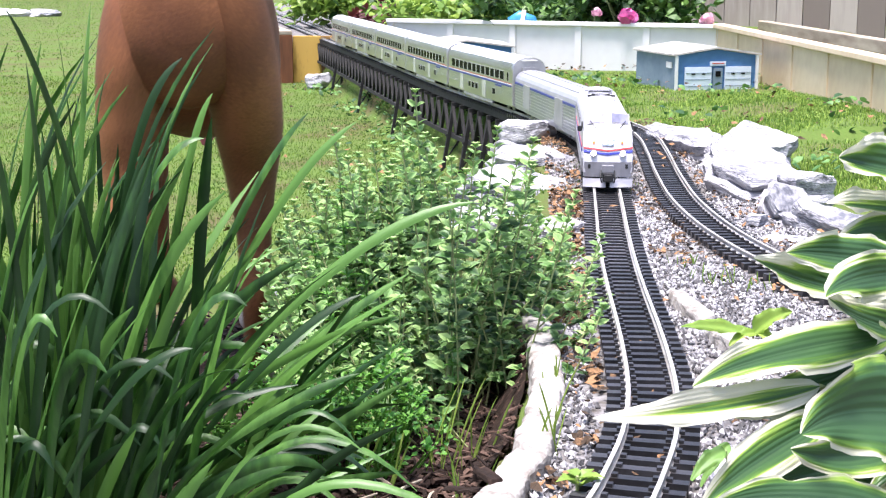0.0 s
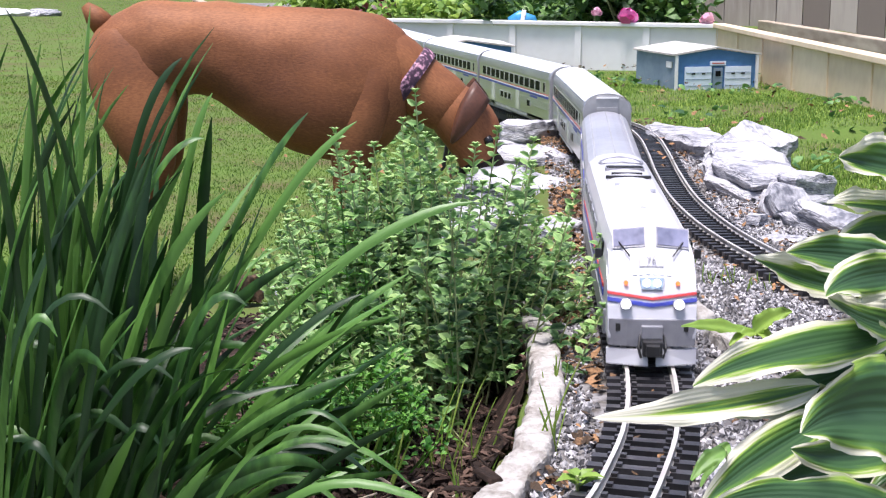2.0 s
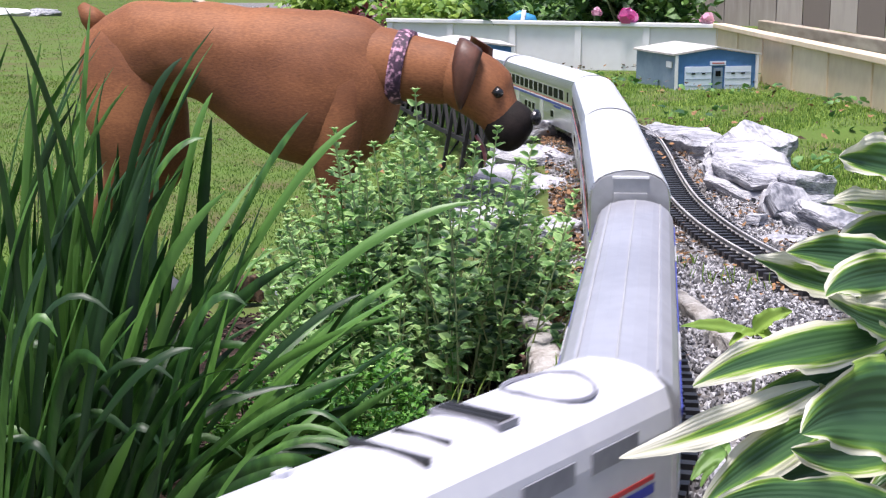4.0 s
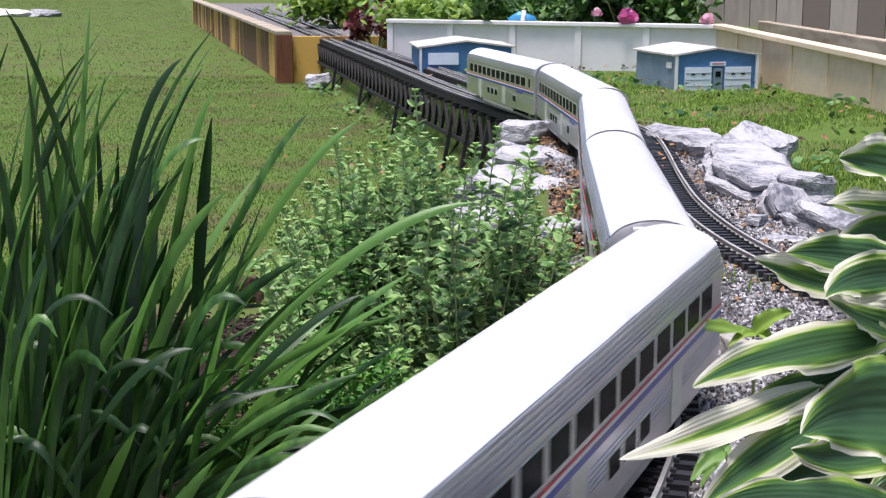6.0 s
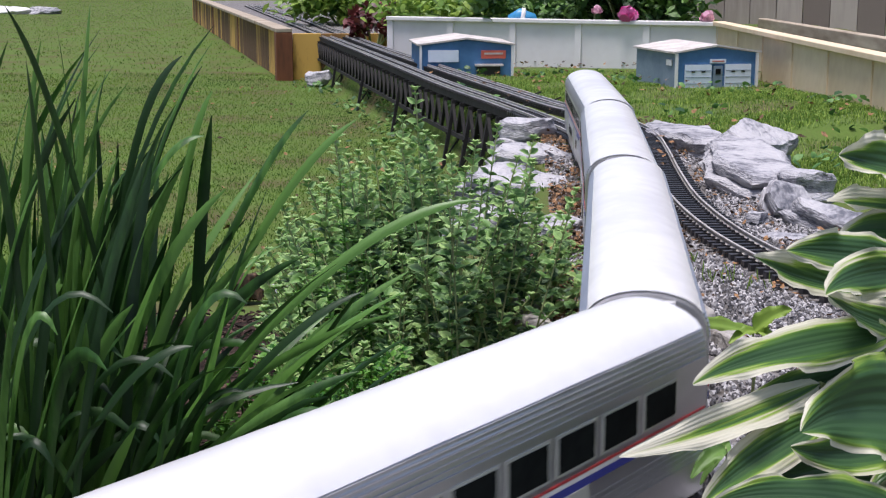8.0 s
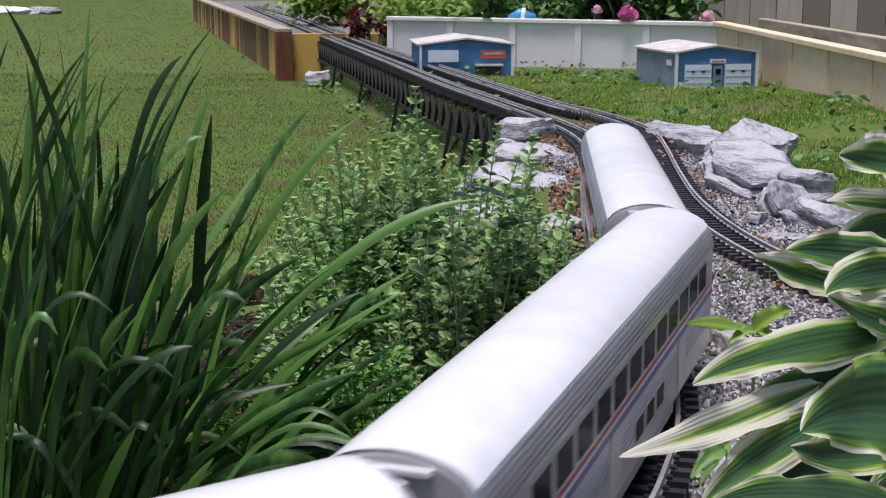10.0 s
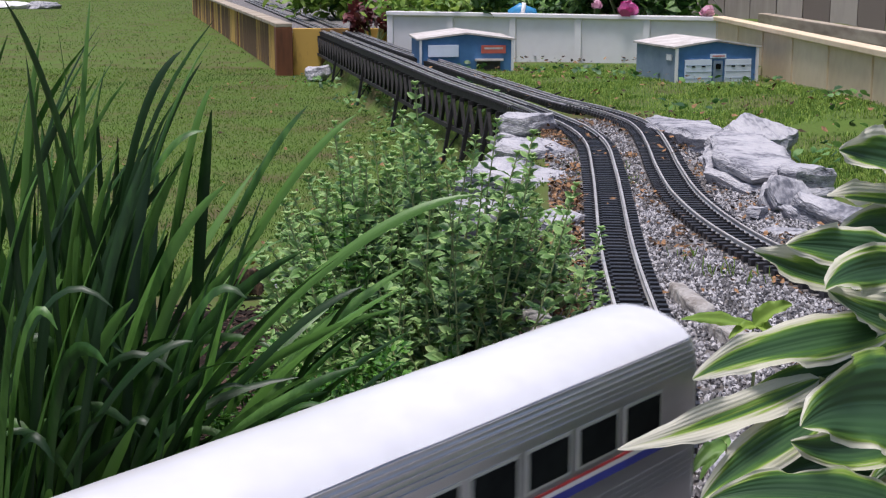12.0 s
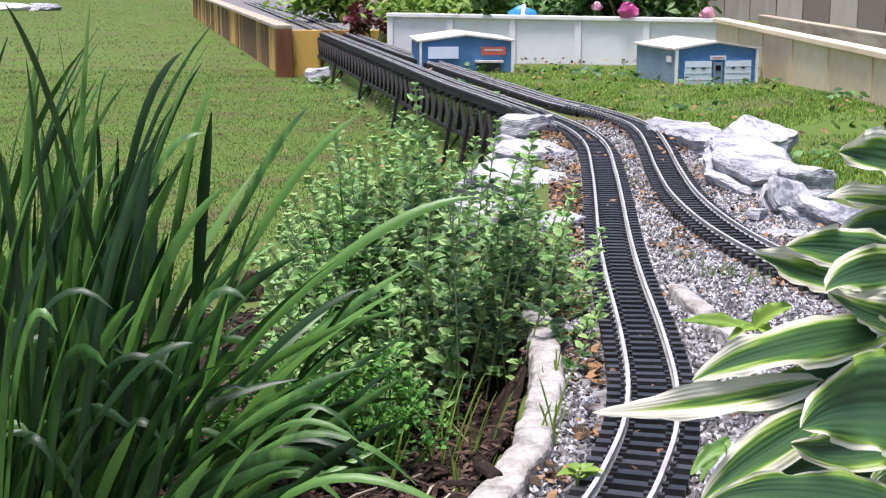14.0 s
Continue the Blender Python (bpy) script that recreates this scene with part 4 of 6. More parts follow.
def rocks():
    slab("long flat pale slate slab beside the curved track", pose(0.600, 3.55, -0.004, 0, 3, 92), (0.46, 0.085, 0.032), 1, 10, 4)
    slab("broad grey-blue slate slab with split face", pose(0.610, 2.84, 0.022, 3, -4, 84), (0.31, 0.098, 0.042), 2, 9, 5)
    slab("upright pointed pale slate rock", pose(0.660, 3.02, 0.040, 26, 4, 20), (0.092, 0.068, 0.042), 3, 7, 4)
    slab("square grey rock leaning on the slab", pose(0.592, 2.43, 0.018, 52, 4, 12), (0.050, 0.048, 0.026), 4, 6, 3)
    slab("dark-edged flat slate rock", pose(0.672, 2.60, 0.020, 4, 8, 60), (0.11, 0.055, 0.034), 12, 7, 4)
    slab("low pale slate rock in the grass", pose(0.660, 2.28, 0.000, 8, 12, -38), (0.115, 0.045, 0.026), 5, 7, 3)
    slab("small square pale stone by the track", pose(0.527, 2.34, 0.006, 0, 0, 12), (0.026, 0.020, 0.018), 6, 4, 2)
    rock("flat pale stone chip by the track", pose(0.535, 2.22, 0.002, 0, 0, -15), (0.045, 0.03, 0.010), 7)
    slab("pale boulder at the end of the trestle", pose(0.205, 3.62, -0.030, 4, 0, 10), (0.095, 0.09, 0.075), 8)
    slab("flat pale rock on the bank", pose(0.195, 3.20, -0.018, 6, 4, 10), (0.115, 0.10, 0.040), 9)
    slab("flat pale rock on the bank behind the herbs", pose(0.150, 2.86, -0.030, 6, 8, -12), (0.15, 0.10, 0.040), 10)
    slab("pale rock on the bank behind the herbs", pose(0.120, 2.52, -0.045, 6, 10, 20), (0.14, 0.09, 0.035), 11)
    slab("pale angular rock beside the main track", pose(0.190, 2.30, -0.020, 6, 0, 60), (0.07, 0.05, 0.035), 16)
    rock("small rounded pinkish stone at the lawn edge", pose(-0.395, 2.72, -0.19, 0, 0, 30), (0.05, 0.05, 0.05), 13, LITTER, "stones at the lawn edge")
    rock("grey stone at the lawn edge", pose(-0.30, 2.62, -0.18, 0, 0, 0), (0.045, 0.04, 0.04), 14, ROCK, "stones at the lawn edge")
    rock("small grey stone below the trestle", pose(-0.70, 8.2, -0.20, 0, 0, 0), (0.09, 0.07, 0.08), 15, ROCK, "stones at the lawn edge")


def edging_block(size, seed):
    """A hewn stone bar with broken, uneven faces."""
    rnd = random.Random(seed)
    bm = bmesh.new()
    bmesh.ops.create_cube(bm, size=2)
    bmesh.ops.subdivide_edges(bm, edges=bm.edges[:], cuts=13, use_grid_fill=True)
    off = Vector((seed * 2.3, seed, 0))
    skew, lift = rnd.uniform(-.12, .12), rnd.uniform(-.10, .10)
    for v in bm.verts:
        p = v.co
        r = (abs(p.x) ** 14 + abs(p.y) ** 7 + abs(p.z) ** 7) ** (1 / 8)
        q = p / max(r, 1)
        q = Vector((q.x * size[0] / 2, (q.y + skew * q.x) * size[1] / 2 * (1 + .10 * noise.noise(Vector((q.x * 3, 0, 0)) + off)), (q.z + lift * q.x * (q.z > 0)) * size[2] / 2))
        q += 0.0034 * noise.noise_vector(q * 26 + off) + 0.0022 * noise.noise_vector(q * 75 + off) + .0010 * noise.noise_vector(q * 190 + off)
        v.co = q
    sh = Shape()
    bm.verts.index_update()
    sh.v = [tuple(v.co) for v in bm.verts]
    sh.f = [tuple(v.index for v in f.verts) for f in bm.faces]
    bm.free()
    return sh


def edging():
    label = "rough white edging stone between mulch and gravel"
    rows = [(0.024, 1.018, 66, .125), (0.059, 1.124, 73, .110), (0.084, 1.230, 79, .108), (0.0990, 1.322, 83, .078), (0.107, 1.415, 86, .108), (0.1125, 1.527, 89, .112), (0.1105, 1.640, 93, .108), (0.105, 1.738, 93, .085)]
    for k, (x, y, a, l) in enumerate(rows):
        ob = part("edging_stone", edging_block((l - .002, 0.034, 0.075), 20 + k), MARBLE)
        ob.matrix_basis = pose(x, y, -0.022 - 0.002 * (k % 2), 0, 0, a)
        tagged(ob, label, "edging stone", "white edging stones")
    for k, (x, y, a, l) in enumerate([(0.309, 1.730, 98, .128), (0.327, 1.552, 101, .132)]):
        ob = part("edging_stone", edging_block((l, 0.026, 0.05), 40 + k), MARBLE)
        ob.matrix_basis = pose(x, y, -0.010, 4, 0, a)
        tagged(ob, "half-buried white edging stone in the gravel", "edging stone", "white edging stones")
    ob = part("edging_stone", edging_block((.16, 0.05, 0.05), 50), ROCK)
    ob.matrix_basis = pose(0.245, 1.10, -0.006, 0, 0, 80)
    tagged(ob, "grey edging stone beside the track", "edging stone", "white edging stones")


ground()
ballast()
mulch()
lawn()
tracks()
trestle()
raised_bed()
walls()
sheds()
border()
rocks()
edging()
litter()


# ---------------------------------------------------------------- plants
STRAPS = [
    (-0.209, 0.103, -0.083, 0.229, 0.025, 0.239, 1.120),
    (-0.214, 0.133, -0.140, 0.256, -0.070, 0.300, 1.150),
    (-0.232, 0.141, -0.165, 0.254, -0.114, 0.302, 1.200),
    (-0.203, 0.077, -0.125, 0.153, -0.063, 0.173, 1.080),
    (-0.252, 0.030, -0.129, 0.106, -0.063, 0.123, 1.030),
    (-0.199, 0.054, -0.124, 0.080, -0.059, 0.048, 1.050),
    (-0.190, 0.059, -0.126, 0.091, -0.086, 0.057, 1.000),
    (-0.268, 0.134, -0.219, 0.159, -0.178, 0.156, 0.980),
    (-0.265, 0.206, -0.253, 0.319, -0.204, 0.353, 1.120),
    (-0.231, 0.162, -0.210, 0.289, -0.186, 0.323, 1.150),
    (-0.272, 0.191, -0.289, 0.295, -0.297, 0.356, 1.020),
    (-0.291, 0.187, -0.271, 0.331, -0.264, 0.394, 1.080),
    (-0.230, 0.245, -0.280, 0.338, -0.319, 0.393, 1.050),
    (-0.272, 0.247, -0.234, 0.294, -0.189, 0.290, 1.120),
]
# base, bend and tip of each midrib, half width, lean of the face, paleness
HOSTA_LEAVES = [
    ((0.253, 0.920, 0.146), (0.161, 0.860, 0.143), (0.088, 0.800, 0.163), 0.0116, 35, 0.52),
    ((0.294, 0.800, 0.160), (0.232, 0.770, 0.184), (0.195, 0.740, 0.175), 0.0306, 28, -0.20),
    ((0.264, 0.750, 0.120), (0.189, 0.735, 0.145), (0.142, 0.720, 0.139), 0.0140, 60, -0.15),
    ((0.310, 0.950, 0.174), (0.210, 0.905, 0.175), (0.157, 0.860, 0.165), 0.0173, 42, 0.10),
    ((0.306, 0.960, 0.151), (0.224, 0.920, 0.133), (0.182, 0.880, 0.139), 0.0132, 25, -0.10),
    ((0.252, 0.900, 0.128), (0.185, 0.850, 0.113), (0.153, 0.800, 0.107), 0.0149, 30, 0.16),
    ((0.321, 0.970, 0.220), (0.261, 0.950, 0.230), (0.229, 0.930, 0.237), 0.0166, 30, 0.00),
    ((0.296, 1.000, 0.193), (0.236, 0.965, 0.209), (0.207, 0.930, 0.233), 0.0153, 35, 0.22),
    ((0.323, 0.950, 0.218), (0.265, 0.915, 0.224), (0.243, 0.880, 0.218), 0.0153, 22, 0.05),
    ((0.332, 0.970, 0.169), (0.275, 0.935, 0.187), (0.250, 0.900, 0.213), 0.0141, 35, 0.18),
    ((0.364, 1.050, 0.270), (0.302, 1.025, 0.281), (0.280, 1.000, 0.292), 0.0220, 40, 0.08),
    ((0.366, 1.050, 0.242), (0.295, 1.025, 0.251), (0.274, 1.000, 0.258), 0.0110, 40, 0.45),
    ((0.348, 1.000, 0.136), (0.281, 0.975, 0.135), (0.256, 0.950, 0.166), 0.0186, 15, -0.10),
    ((0.309, 0.900, 0.116), (0.251, 0.875, 0.106), (0.218, 0.850, 0.127), 0.0153, 20, -0.10),
    ((0.278, 0.950, 0.117), (0.229, 0.925, 0.117), (0.210, 0.900, 0.123), 0.0081, 30, 0.40),
    ((0.286, 0.920, 0.095), (0.221, 0.885, 0.094), (0.184, 0.850, 0.097), 0.0141, 20, -0.10),
    ((0.368, 1.050, 0.223), (0.310, 1.025, 0.239), (0.281, 1.000, 0.230), 0.0130, 35, 0.10),
    ((0.328, 0.960, 0.131), (0.271, 0.930, 0.137), (0.246, 0.900, 0.141), 0.0163, 20, -0.10),
]
CROWN = [(-0.1393, 0.1953), (-0.1144, 0.1686), (-0.0773, 0.1121), (-0.0495, 0.1201), (-0.0194, 0.0883), (0.0064, 0.1321), (0.0382, 0.1121), (0.0642, 0.1201), (0.0948, 0.1544), (0.1136, 0.1871), (0.1248, 0.2327)]


def strap_mesh(b, c, t, w, twist=0.0, n=12):
    """A keeled strap leaf along a bent line."""
    b, c, t = Vector(b), Vector(c), Vector(t)
    v, f = [], []
    side0 = None
    for i in range(n + 1):
        u = i / n
        p = b * (1 - u) ** 2 + c * 2 * u * (1 - u) + t * u * u
        d = ((c - b) * (1 - u) + (t - c) * u).normalized()
        side = d.cross(Vector((0.25, 1, 0.15)))
        if side.length < 1e-3:
            side = Vector((1, 0, 0))
        side.normalize()
        side = Matrix.Rotation(twist * (0.4 + u), 3, d) @ side
        keel = d.cross(side) * 0.25
        k = w * (0.55 + 0.9 * u if u < .5 else 1.0) * (1 - max(0, (u - .72) / .28) ** 2 * .92)
        v += [p - side * k, p - side * k * .5 + keel * k * .6, p + keel * k, p + side * k * .5 + keel * k * .6, p + side * k]
    for i in range(n):
        f += [(i * 5 + j, i * 5 + j + 1, i * 5 + j + 6, i * 5 + j + 5) for j in range(4)]
    return Shape().add(v, f).mesh("leaf", STRAP, True)


def strap_clump():
    t = thing("strap_leaf_plant", "dense clump of long dark green strap leaves", "plant")
    rnd = random.Random(21)
    for x0, z0, x1, z1, x2, z2, y in STRAPS:
        root = Vector((x0 * .75 - .09, y + rnd.uniform(0, .05), height(x0, y) - 0.0))
        b = Vector((x0, y, z0))
        part("leaf", strap_mesh(root.lerp(b, .55), Vector((x1, y - .01, z1)) * 1.0, (x2, y, z2), rnd.uniform(.0036, .0048), rnd.uniform(-.9, -.2), 16), STRAP, t)
    for k in range(360):
        x, y = -0.345 + rnd.gauss(0, .078), 1.13 + rnd.uniform(-.14, .17)
        if x > -.165:
            continue
        z = height(x, y)
        out = (x + .345) / .11 + rnd.gauss(.15, .5)
        h = (rnd.uniform(.11, .25) if rnd.random() < .55 else rnd.uniform(.26, .40)) * (1 - .17 * min(2, abs(out)))
        reach = out * rnd.uniform(.04, .11)
        tip = Vector((x + reach * (1.35 if reach > 0 else 1.1), y + rnd.uniform(-.08, .08), z + h))
        ctrl = Vector((x + reach * .45, y, z + h * rnd.uniform(.52, .80)))
        if rnd.random() < .14:
            tip.z -= h * rnd.uniform(.2, .45)
            tip.x += .04 * (1 if reach > 0 else -1)
        tip.x = min(tip.x, -.03)
        part("leaf", strap_mesh((x, y, z - .01), ctrl, tip, rnd.uniform(.0032, .0056), rnd.uniform(-1.2, 1.2)), STRAP, t)
    for k in range(34):
        x, y = rnd.uniform(-.40, -.27), rnd.uniform(1.04, 1.2)
        z, h = height(x, y), rnd.uniform(.30, .44)
        reach = rnd.uniform(-.02, .13)
        part("leaf", strap_mesh((x, y, z), (x + reach * .2, y, z + h * .75), (x + reach, y - .01, z + h), rnd.uniform(.0020, .0034), rnd.uniform(-.8, .8)), STRAP, t)
    for k in range(15):
        x, y = rnd.uniform(-.22, -.17), rnd.uniform(.98, 1.10)
        z = height(x, y)
        up = rnd.uniform(.07, .22)
        part("leaf", strap_mesh((x, y, z), (x + rnd.uniform(.05, .10), y - .01, z + up), (x + rnd.uniform(.13, .20), y - .03, z + up * rnd.uniform(.45, .75)), rnd.uniform(.0022, .0038), rnd.uniform(-1.3, -.8)), STRAP, t)
    for k in range(22):
        x, y = rnd.uniform(-.40, -.22), rnd.uniform(.99, 1.12)
        z, h = height(x, y), rnd.uniform(.16, .33)
        r = rnd.choice((-1, 1, 1)) * rnd.uniform(.05, .13)
        part("leaf", strap_mesh((x, y, z), (x + r * .45, y - .01, z + h * .95), (x + r, y - .02, z + h * rnd.uniform(.55, .9)), rnd.uniform(.0028, .0046), math.copysign(rnd.uniform(.5, 1.1), -r)), STRAP, t)


def leaflet(sh, p, d, up, l, w):
    """A folded pointed-oval leaf from p along d."""
    d = d.normalized()
    s = d.cross(up)
    if s.length < 1e-4:
        s = Vector((1, 0, 0))
    s.normalize()
    n = s.cross(d)
    a = lambda u, k, h: p + d * (l * u) + s * (w * k) + n * (w * h)
    sh.add([p, a(.25, .42, .18), a(.62, .40, .16), a(1, 0, -.15), a(.62, -.40, .16), a(.25, -.42, .18), a(.30, 0, 0), a(.66, 0, 0)],
           [(0, 6, 1), (1, 6, 7, 2), (2, 7, 3), (3, 7, 4), (4, 7, 6, 5), (5, 6, 0)])


def rimmed(ob):
    """Mark the edge of each leaflet, where pale down and a painted highlight lighten it."""
    n = len(ob.data.vertices)
    ob.data.attributes.new("rim", "FLOAT", "POINT").data.foreach_set("value", ([0.0] + [1.0] * 5 + [0.0, 0.0]) * (n // 8))
    return ob


def herb_stem(t, rnd, base, tip, top=True, size=1.0):
    base, tip = Vector(base), Vector(tip)
    l = (tip - base).length
    mid = (base + tip) / 2 + Vector((rnd.uniform(-.02, .02), rnd.uniform(-.02, .02), 0.01))
    pts = [base * (1 - u) ** 2 + mid * 2 * u * (1 - u) + tip * u * u for u in [k / 8 for k in range(9)]]
    st = part("stem", Shape().tube(pts, [0.0013 - 0.00006 * k for k in range(9)], 5), STEM, t)
    low, high = Shape(), Shape()
    s, a = 0.05, rnd.uniform(0, 6)
    while s < l:
        u = s / l
        p = base * (1 - u) ** 2 + mid * 2 * u * (1 - u) + tip * u * u
        left = l - s
        big = (0.0215 if left > .07 else 0.0105 + left * .157) * rnd.uniform(.75, 1.2) * size
        for g in (0, math.pi):
            if left > .16 and rnd.random() < .35:
                continue
            d = Vector((math.cos(a + g), math.sin(a + g), rnd.uniform(-.25, .35) + (0.5 if left < .05 else 0)))
            sh = high if left < .055 else low
            leaflet(sh, p, d, Vector((rnd.gauss(0, .5), rnd.gauss(-.4, .5), 1)), big * rnd.uniform(.85, 1.1), big * rnd.uniform(.48, .62))
            if left > .05 and rnd.random() < .75:
                for e in (0.8, -0.8):
                    q = p + d * rnd.uniform(.003, .012)
                    leaflet(low if rnd.random() < .7 else high, q, Vector((math.cos(a + g + e), math.sin(a + g + e), rnd.uniform(.1, .9))), Vector((rnd.gauss(0, .3), rnd.gauss(-.5, .3), 1)), big * .72, big * .44)
        a += math.pi / 2 + rnd.uniform(-.25, .25)
        s += max(0.0075, min(.02, .007 + left * .12)) * rnd.uniform(.85, 1.15)
    for k in range(6):
        d = Vector((math.cos(k * 1.05), math.sin(k * 1.05), 1.1))
        leaflet(high, tip, d, Vector((0, 0, 1)), 0.0085 * size, 0.0058 * size)
    if low.v:
        rimmed(part("foliage", low, OREGANO, st))
    rimmed(part("young_foliage", high, OREGANO_TIP, st))


def oregano():
    t = thing("oregano_bush", "bushy grey-green oregano with pale upright tips", "herb")
    rnd = random.Random(14)
    us, ks = [c[0] for c in CROWN], [c[1] for c in CROWN]
    # leading shoots that make the outline
    for u, k, y in ((-.0195, .0845, 1.62), (.0385, .1105, 1.74), (.0640, .1185, 1.70), (-.0765, .112, 1.72), (-.049, .122, 1.66), (.0950, .1560, 1.66), (.1130, .188, 1.56), (.0060, .132, 1.7), (-.1135, .168, 1.6), (.023, .122, 1.8)):
        x, z = u * y, .42 - k * y
        bx = x * .45 + rnd.uniform(-.01, .01)
        herb_stem(t, rnd, (bx, y - .03, height(min(bx, .06), y)), (x, y, z), size=1.05)
    for k in range(30):
        y = rnd.uniform(1.45, 1.75)
        u = rnd.uniform(-.13, .118)
        x, z = u * y, .42 - (float(np.interp(u, us, ks)) + rnd.uniform(.004, .055)) * y
        bx = x * .55 + rnd.uniform(-.02, .02)
        herb_stem(t, rnd, (bx, y - .02, height(min(bx, .06), y)), (x, y - .02, z), size=1.0)
    n = 0
    while n < 270:
        y = rnd.uniform(1.36, 1.92)
        u = rnd.uniform(-.135, .125)
        k = float(np.interp(u, us, ks))
        x = u * y
        g = height(min(x, bed_edge(y) - .03), y)
        top = .42 - (k + .012) * y
        z = g + (top - g) * (rnd.uniform(.35 if n < 270 else .72, .99) if y > 1.5 else rnd.uniform(.2, .72))
        if z < g + .05:
            continue
        if y < 1.54 and x > -.035 + .10 * (y - 1.36):
            continue
        bx = min(x * .45 + rnd.uniform(-.07, .07), bed_edge(y) - .03)
        herb_stem(t, rnd, (bx, y - rnd.uniform(0, .03), g), (x, y, z))
        n += 1


def cleavers():
    """Thin square stems with rings of narrow leaves, between the oregano shoots."""
    rnd = random.Random(19)
    for x, y, top in ((-.106, 1.45, .205), (-.137, 1.47, .150), (-.083, 1.44, .140), (-.060, 1.42, .085), (-.118, 1.40, .110), (-.150, 1.42, .100), (.005, 1.44, .070)):
        t = thing("cleavers_plant", "thin green weed with rings of narrow leaves", "weed", "weeds among the herbs")
        base, tip = Vector((x * .95, y, height(x, y))), Vector((x, y, top))
        st = part("stem", Shape().tube([base, base.lerp(tip, .5) + Vector((.006, 0, 0)), tip], [.0013, .0011, .0006], 5), PARSLEY, t)
        s, l = .03, (tip - base).length
        while s < l:
            sh = Shape()
            p, k = base.lerp(tip, s / l) + Vector((.012 * (s / l) * (1 - s / l) * 2, 0, 0)), min(1.0, .45 + (l - s) * 8)
            for j in range(7):
                a = j * .8976 + s * 40
                leaflet(sh, p, Vector((math.cos(a), math.sin(a), rnd.uniform(.1, .55))), Vector((0, 0, 1)), .017 * k * rnd.uniform(.8, 1.1), .0052 * k)
            part("leaf_ring", sh, PARSLEY, st)
            s += rnd.uniform(.013, .019) * (.6 + .4 * k)


def parsley():
    t = thing("parsley_plant", "bright green curly parsley in front of the oregano", "herb")
    rnd = random.Random(17)
    for k in range(95):
        bx, by = rnd.uniform(-.20, -.03), rnd.uniform(1.26, 1.42)
        g = height(bx, by)
        tip = Vector((bx + rnd.uniform(-.03, .04), by - rnd.uniform(0, .04), g + rnd.uniform(.03, .12)))
        st = part("stem", Shape().tube([(bx, by, g), tip], [.0013, .0009], 5), PARSLEY, t)
        sh = Shape()
        for _ in range(26):
            d = Vector((rnd.gauss(0, 1), rnd.gauss(0, 1), rnd.gauss(.2, .6)))
            leaflet(sh, tip + d * .0065, d, Vector((rnd.gauss(0, .4), rnd.gauss(0, .4), 1)), rnd.uniform(.005, .009), rnd.uniform(.004, .007))
        part("foliage", sh, PARSLEY, st)


def broad_leaf(b, c, t, w, lean, pale, seed, mat):
    """A ribbed, wavy leaf along a bent midrib; its points start from the base b. lean: degrees by which the face turns from upright to level."""
    rnd = random.Random(seed)
    b, c, t = Vector(b), Vector(c), Vector(t)
    face = Vector((rnd.uniform(-.2, .2), -math.cos(radians(lean)), math.sin(radians(lean))))
    nu, nv = 18, 30
    ph, ph2, tw = rnd.uniform(0, 6), rnd.uniform(0, 6), rnd.uniform(-.9, .9)
    fold = rnd.uniform(.2, .75)
    v, uv = [], []
    for i in range(nv + 1):
        q = i / nv
        p = b * (1 - q) ** 2 + c * 2 * q * (1 - q) + t * q * q
        tan = ((c - b) * (1 - q) + (t - c) * q).normalized()
        side = face.cross(tan).normalized()
        side = Matrix.Rotation(tw * (q - .4), 3, tan) @ side
        up = tan.cross(side)
        half = w * max(0.0, math.sin(math.pi * min(1, q ** .70))) ** .72 * (1 - .30 * q ** 2) + 0.0010
        for j in range(nu + 1):
            k = 2 * j / nu - 1
            m = abs(k)
            g = 1 if k > 0 else -1
            wave = w * (0.24 * math.sin(q * 9 + ph + g) * m ** 2 + 0.15 * math.sin(q * 19 + ph2 - 2 * g) * m ** 3 + 0.07 * math.sin(q * 43 + ph * 2 + g) * m ** 5)
            rib = 0.014 * w * math.cos(k * 30) * (1 - q)
            cup = half * (fold * m ** 1.2 - 0.5 * max(0, m - .55) ** 1.3 * (1 + .5 * math.sin(q * 7 + ph2)))
            v.append(p - b + side * half * k * (1 - .10 * m) + up * (cup + wave * min(1, half / w + .1) + rib) - Vector((0, 0, .5 * w * max(0.0, q - .75) ** 1.4)))
            uv.append((j / nu, q))
    n = nu + 1
    me = Shape().add(v, [(i * n + j, i * n + j + 1, (i + 1) * n + j + 1, (i + 1) * n + j) for i in range(nv) for j in range(nu)]).mesh("leaf", mat, True)
    layer = me.uv_layers.new(name="blade")
    for loop in me.loops:
        layer.data[loop.index].uv = uv[loop.vertex_index]
    me.attributes.new("pale", "FLOAT", "POINT").data.foreach_set("value", [pale] * len(v))
    return me


